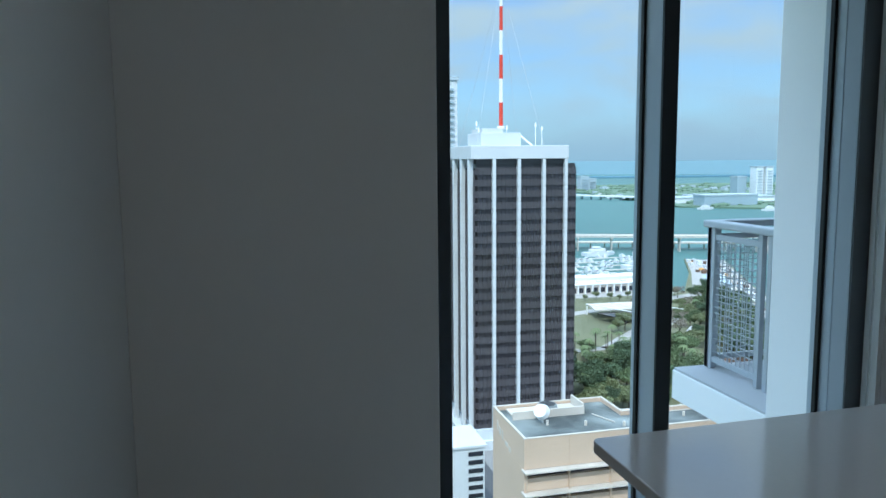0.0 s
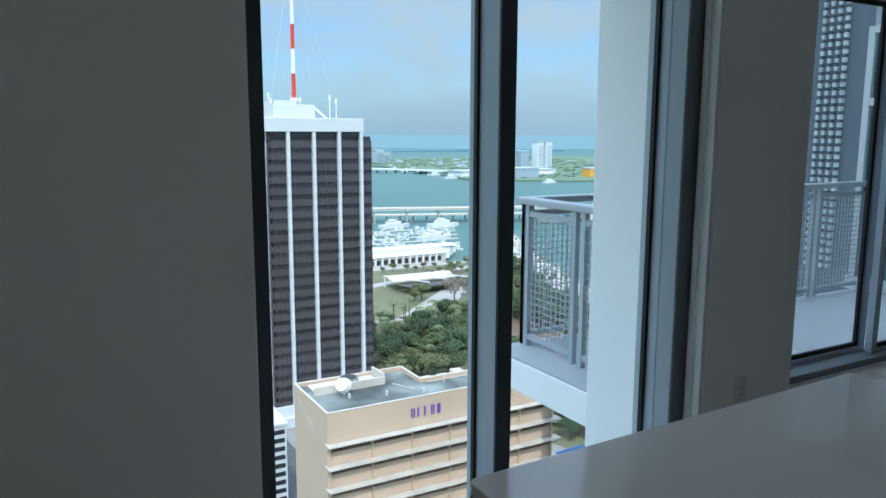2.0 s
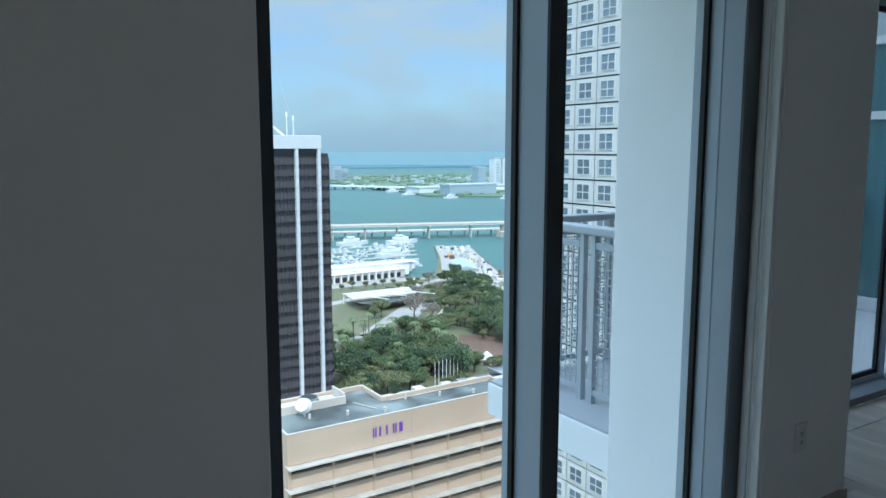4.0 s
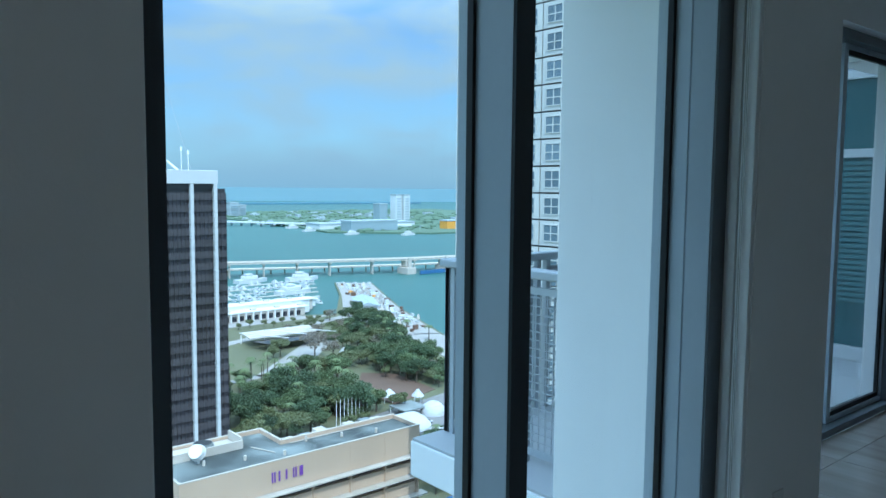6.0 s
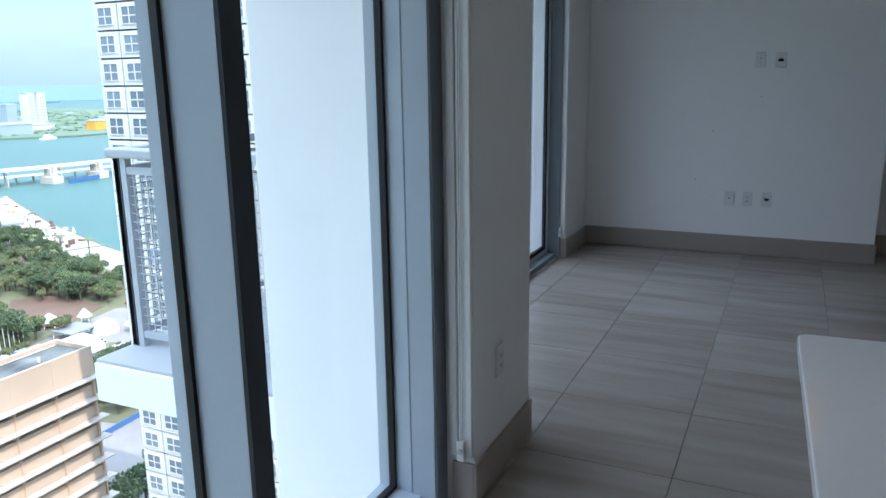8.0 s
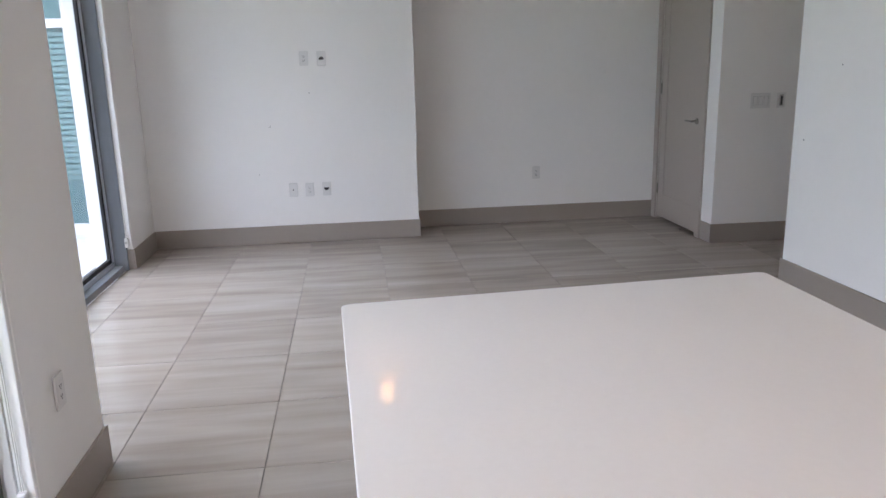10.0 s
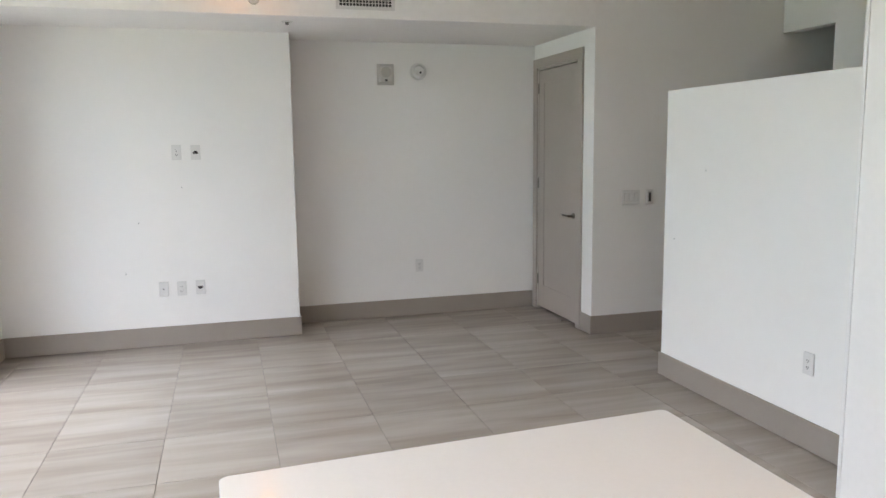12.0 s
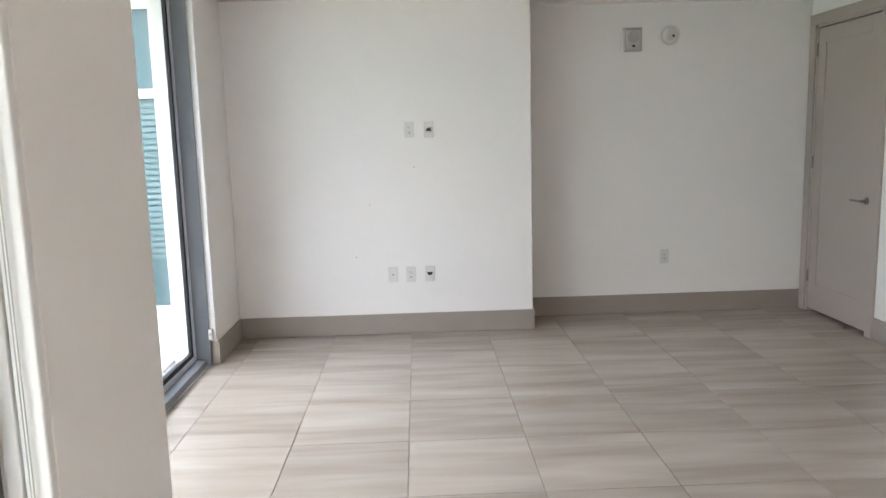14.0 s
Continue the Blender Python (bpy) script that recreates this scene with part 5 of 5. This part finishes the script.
    box_part("rear_roof", (-D2 - 4.5, LJ + 0.2, 0), (-D2 - 0.05, L, H - 2.0), LEDGE, b)
    for k in range(5):
        y = 13.4 + k * 1.15
        bm = bmesh.new()
        if k in (0, 3):
            s = 1 if k == 0 else -1
            for e in (-1, 1):
                add_prism(bm, [(0, 0), (0.12, 0), (0.12, 0.2), (0, 0.2)], 0, 1.5)
                bmesh.ops.transform(bm, matrix=Matrix.Translation((0.07, y + 0.35 + e * 0.2, H - 3.1)), verts=bm.verts[-8:])
        else:
            add_box(bm, (0.07, y + 0.1, H - 3.1), (0.19, y + 0.35 + 0.3 * (k == 4), H - 1.6))
        part("sign_mark", bm, PURPLE, b, "plain purple sign mark")


low_office()


# ---- black tower with white fins ----
def black_tower():
    X, Y0, Y1 = -231.0, 61.0, 95.2
    b = thing("office_tower", "black glazed office tower with white vertical fins and a white crown", "building", (X, Y0, Z0))
    L, D, top, foot = Y1 - Y0, 60.0, 95.3, 7.0
    part("core", add_box(bmesh.new(), (-D, 0, foot), (-0.5, L, top)), BLACKG, b)
    part("podium", add_box(bmesh.new(), (-D - 3, -4, 0), (3, L + 4, 3.5)), WHITEB, b)
    FL = 3.72
    bays = [(0.4, 4.9), (5.9, 13.4), (14.4, 22.0), (23.0, 29.6), (30.8, L)]
    for f in range(24):
        z = top - 1.4 - f * FL
        box_part("spandrel", (-0.5, 0, z - FL + 1.55), (0.05, L, z), SPAND, b)
        box_part("spandrel", (-D, -0.5, z - FL + 1.55), (-0.5, 0.0, z), SPAND, b)
        for y0, y1 in bays:
            w = box_part("window", (-0.46, y0, z - FL), (-0.30, y1, z - FL + 1.55), TOWERWIN, b)
            bm = bmesh.new()
            n = max(2, int((y1 - y0) / 1.25))
            for k in range(n + 1):
                y = y0 + (y1 - y0) * k / n
                add_box(bm, (-0.30, y - 0.09, z - FL), (0.14, y + 0.09, z))
            part("mullions", bm, BLACKG, w)
    for k in range(33):
        x = -1.2 - k * 1.75
        box_part("rib", (x - 0.25, -0.9, foot), (x + 0.25, -0.5, top - 2), WHITEM if k % 5 == 3 else SPAND, b)
    for y in (5.4, 13.9, 22.5, 30.2):
        box_part("fin", (0.05, y - 0.55, foot - 4), (1.5, y + 0.55, top + 1.5), WHITEB, b, 0.1, "white vertical fin")
    for x in (-2.5, -12, -22, -32, -42, -52):
        part("fin", add_box(bmesh.new(), (x - 0.6, -2.4, foot - 4), (x + 0.6, -0.9, top + 1.5), 0.1), WHITEB, b)
        bm = add_prism(bmesh.new(), [(-1.6, 0), (1.6, 0), (0.6, -10), (-0.6, -10)], 0, 1.3)
        bmesh.ops.transform(bm, matrix=pose(x, -0.95, top + 1.5, 90, 0, 0), verts=bm.verts[:])
        part("fin_flare", bm, WHITEB, b)
    box_part("crown", (-D - 1, -2.5, top + 1.5), (1.6, 31.0, top + 5.8), WHITEB, b, 0.15, "white crown band")
    box_part("crown_soffit", (-D, -0.4, top), (0.3, 30.6, top + 1.5), BLACKG, b)
    box_part("plant_room", (-22, 3.0, top + 5.8), (-6, 17.0, top + 10.2), WHITEB, b, 0.15)
    box_part("plant_room", (-20, 4.0, top + 10.2), (-8, 11.5, top + 11.6), WHITEB, b)
    part("stair_brace", add_tube(bmesh.new(), (-8, 17.0, top + 9.6), (-6, 21.0, top + 5.8), 0.35, 8), WHITEM, b)
    m = part("mast", add_tube(bmesh.new(), (-13, 12.3, top + 11.6), (-13, 12.3, top + 12.6), 1.3, 12), WHITEM, b, "red and white banded radio mast")
    for k in range(9):
        z = top + 12.6 + k * 7.9
        part("band", add_tube(bmesh.new(), (-13, 12.3, z), (-13, 12.3, z + 7.9), 0.72 - 0.03 * k, 10, 0.69 - 0.03 * k), WHITEM if k % 2 else RED, m)
    for k, (dx, dy) in enumerate(((8, 9), (8, -9), (-9, 8), (-9, -9))):
        part("guy_wire", add_tube(bmesh.new(), (-13 + dx * 1.3, 12.3 + dy * 1.3, top + 5.8), (-13, 12.3, top + 60), 0.05, 5), RAILPAINT, m)
    for x, y, h in ((-16, 4.5, 4.2), (-9, 3.2, 2.0), (-9, 13, 2.6), (-7, 22.5, 3.4), (-5, 24, 2.2)):
        part("antenna", add_tube(bmesh.new(), (x, y, top + 5.8), (x, y, top + 10.2 + h), 0.13, 6), WHITEM, b)
        part("antenna_panel", add_box(bmesh.new(), (x - 0.25, y - 0.3, top + 8.6 + h), (x + 0.25, y + 0.3, top + 9.8 + h), 0.1), WHITEM, b)
    for y in (3, 14, 25):
        bm = bmesh.new()
        add_box(bm, (0.3, y - 4.5, 3.5), (1.6, y + 4.5, foot))
        part("arch", bm, WHITEB, b)


black_tower()
low = thing("annex_building", "white low annex with dark louvres", "building", (-172, 38, Z0))
part("body", add_box(bmesh.new(), (-14, -10, 0), (0, 7.5, 25), 0.1), WHITEB, low)
part("roof", add_box(bmesh.new(), (-14.4, -10.4, 25), (0.4, 7.9, 25.6)), WHITEB, low)
for k in range(10):
    part("louvre", add_box(bmesh.new(), (0.0, 3.2, 3 + k * 2.2), (0.15, 7.0, 4.1 + k * 2.2)), DARKWIN, low)


# ---- pale gridded tower ----
def window_unit(parent, at, data):
    w = new("window", data["pane"])
    w.parent, w.location = parent, at
    for nm in ("frame", "cross"):
        o = new("window_" + nm, data[nm])
        o.parent = w


def gridded_tower():
    X0, Y, PX, PZ = -72.5, 56.0, 3.62, 3.0
    b = thing("apartment_tower", "pale gridded apartment tower with square four-pane windows", "building", (X0, Y, Z0))
    part("core", add_box(bmesh.new(), (0.2, 0.1, 0), (40, 18, 136)), BLACKG, b)
    panel = mesh_of("panel", add_box(bmesh.new(), (0.10, -0.12, 0.10), (PX - 0.10, 0.1, PZ - 0.10)), CLADDING)
    data = {"pane": mesh_of("pane", add_box(bmesh.new(), (0.75, -0.16, 0.65), (PX - 0.75, -0.125, 2.45)), SKYGLASS)}
    bm = bmesh.new()
    for lo, hi in (((0.68, -0.22, 0.58), (PX - 0.68, -0.125, 0.68)), ((0.68, -0.22, 2.42), (PX - 0.68, -0.125, 2.52)), ((0.68, -0.22, 0.68), (0.78, -0.125, 2.42)), ((PX - 0.78, -0.22, 0.68), (PX - 0.68, -0.125, 2.42))):
        add_box(bm, lo, hi)
    data["frame"] = mesh_of("frame", bm, CLADDING)
    bm = bmesh.new()
    add_box(bm, (PX / 2 - 0.06, -0.2, 0.68), (PX / 2 + 0.06, -0.125, 2.42))
    add_box(bm, (0.78, -0.2, 1.45), (PX - 0.78, -0.16, 1.57))
    data["cross"] = mesh_of("cross", bm, CLADDING)
    part("lower_cladding", add_box(bmesh.new(), (0, -0.1, 0), (40, 0.1, 30)), CLADDING, b)
    for i in range(9):
        for k in range(10, 45):
            p = new("panel", panel)
            p.parent, p.location = b, (i * PX, 0, k * PZ)
            if i < 6 or k > 30:
                window_unit(b, (i * PX, 0, k * PZ), data)


gridded_tower()


# ---- screened tower ----
def screened_tower():
    Y = 11.0
    b = thing("screened_tower", "blue-grey tower with a column of small bright openings", "building", (PX0, Y, Z0))
    w = PX1 - PX0
    part("core", add_box(bmesh.new(), (0, 0.1, 0), (w, 4, 120)), SCREEN, b)
    hole = mesh_of("opening", add_box(bmesh.new(), (-0.05, -0.012, 0), (0.05, 0.12, 0.125), 0.02), HOLE)
    hood = mesh_of("hood", add_box(bmesh.new(), (-0.06, -0.07, 0.13), (0.06, 0.11, 0.155), 0.008), SCREEN)
    for i in range(4):
        for k in range(46):
            x, z = HX0 + i * (HX1 - HX0) / 3 - PX0, 93.2 + k * 0.2
            o = new("opening", hole)
            o.parent, o.location = b, (x, 0, z)
            h = new("hood", hood)
            h.parent = o


PX0, PX1, HX0, HX1 = -12.25, -10.2, -11.75, -11.15
screened_tower()


# ---- floor tiles ----
floor = structure("floor", [((-1.76, YS, -0.12), (XE + 1.6, PY1, -0.004)), ((-2.40, PY1, -0.12), (XE + 1.6, NY, -0.004))], GROUT, "grey-beige veined porcelain tile floor", "floor")
P, G = 0.5975, 0.0035
FX0, FY0 = -0.988 - 3 * P, -3.945 - 6 * P
tiles = {}
for i in range(14):
    for j in range(14):
        xa, ya = FX0 + i * P + G / 2, FY0 + j * P + G / 2
        xb, yb = min(xa + P - G, XE + 1.55), min(ya + P - G, NY)
        xa, ya = max(xa, -1.75 if yb < -3.3 else -2.40), max(ya, YS)
        if xb - xa < 0.02 or yb - ya < 0.02:
            continue
        key = (round(xb - xa, 3), round(yb - ya, 3))
        if key not in tiles:
            tiles[key] = mesh_of("tile", add_box(bmesh.new(), (0, 0, -0.006), (xb - xa, yb - ya, 0.0), 0.0012), TILE)
        t = new("tile", tiles[key])
        t.parent = floor
        t.location = (xa, ya, 0)
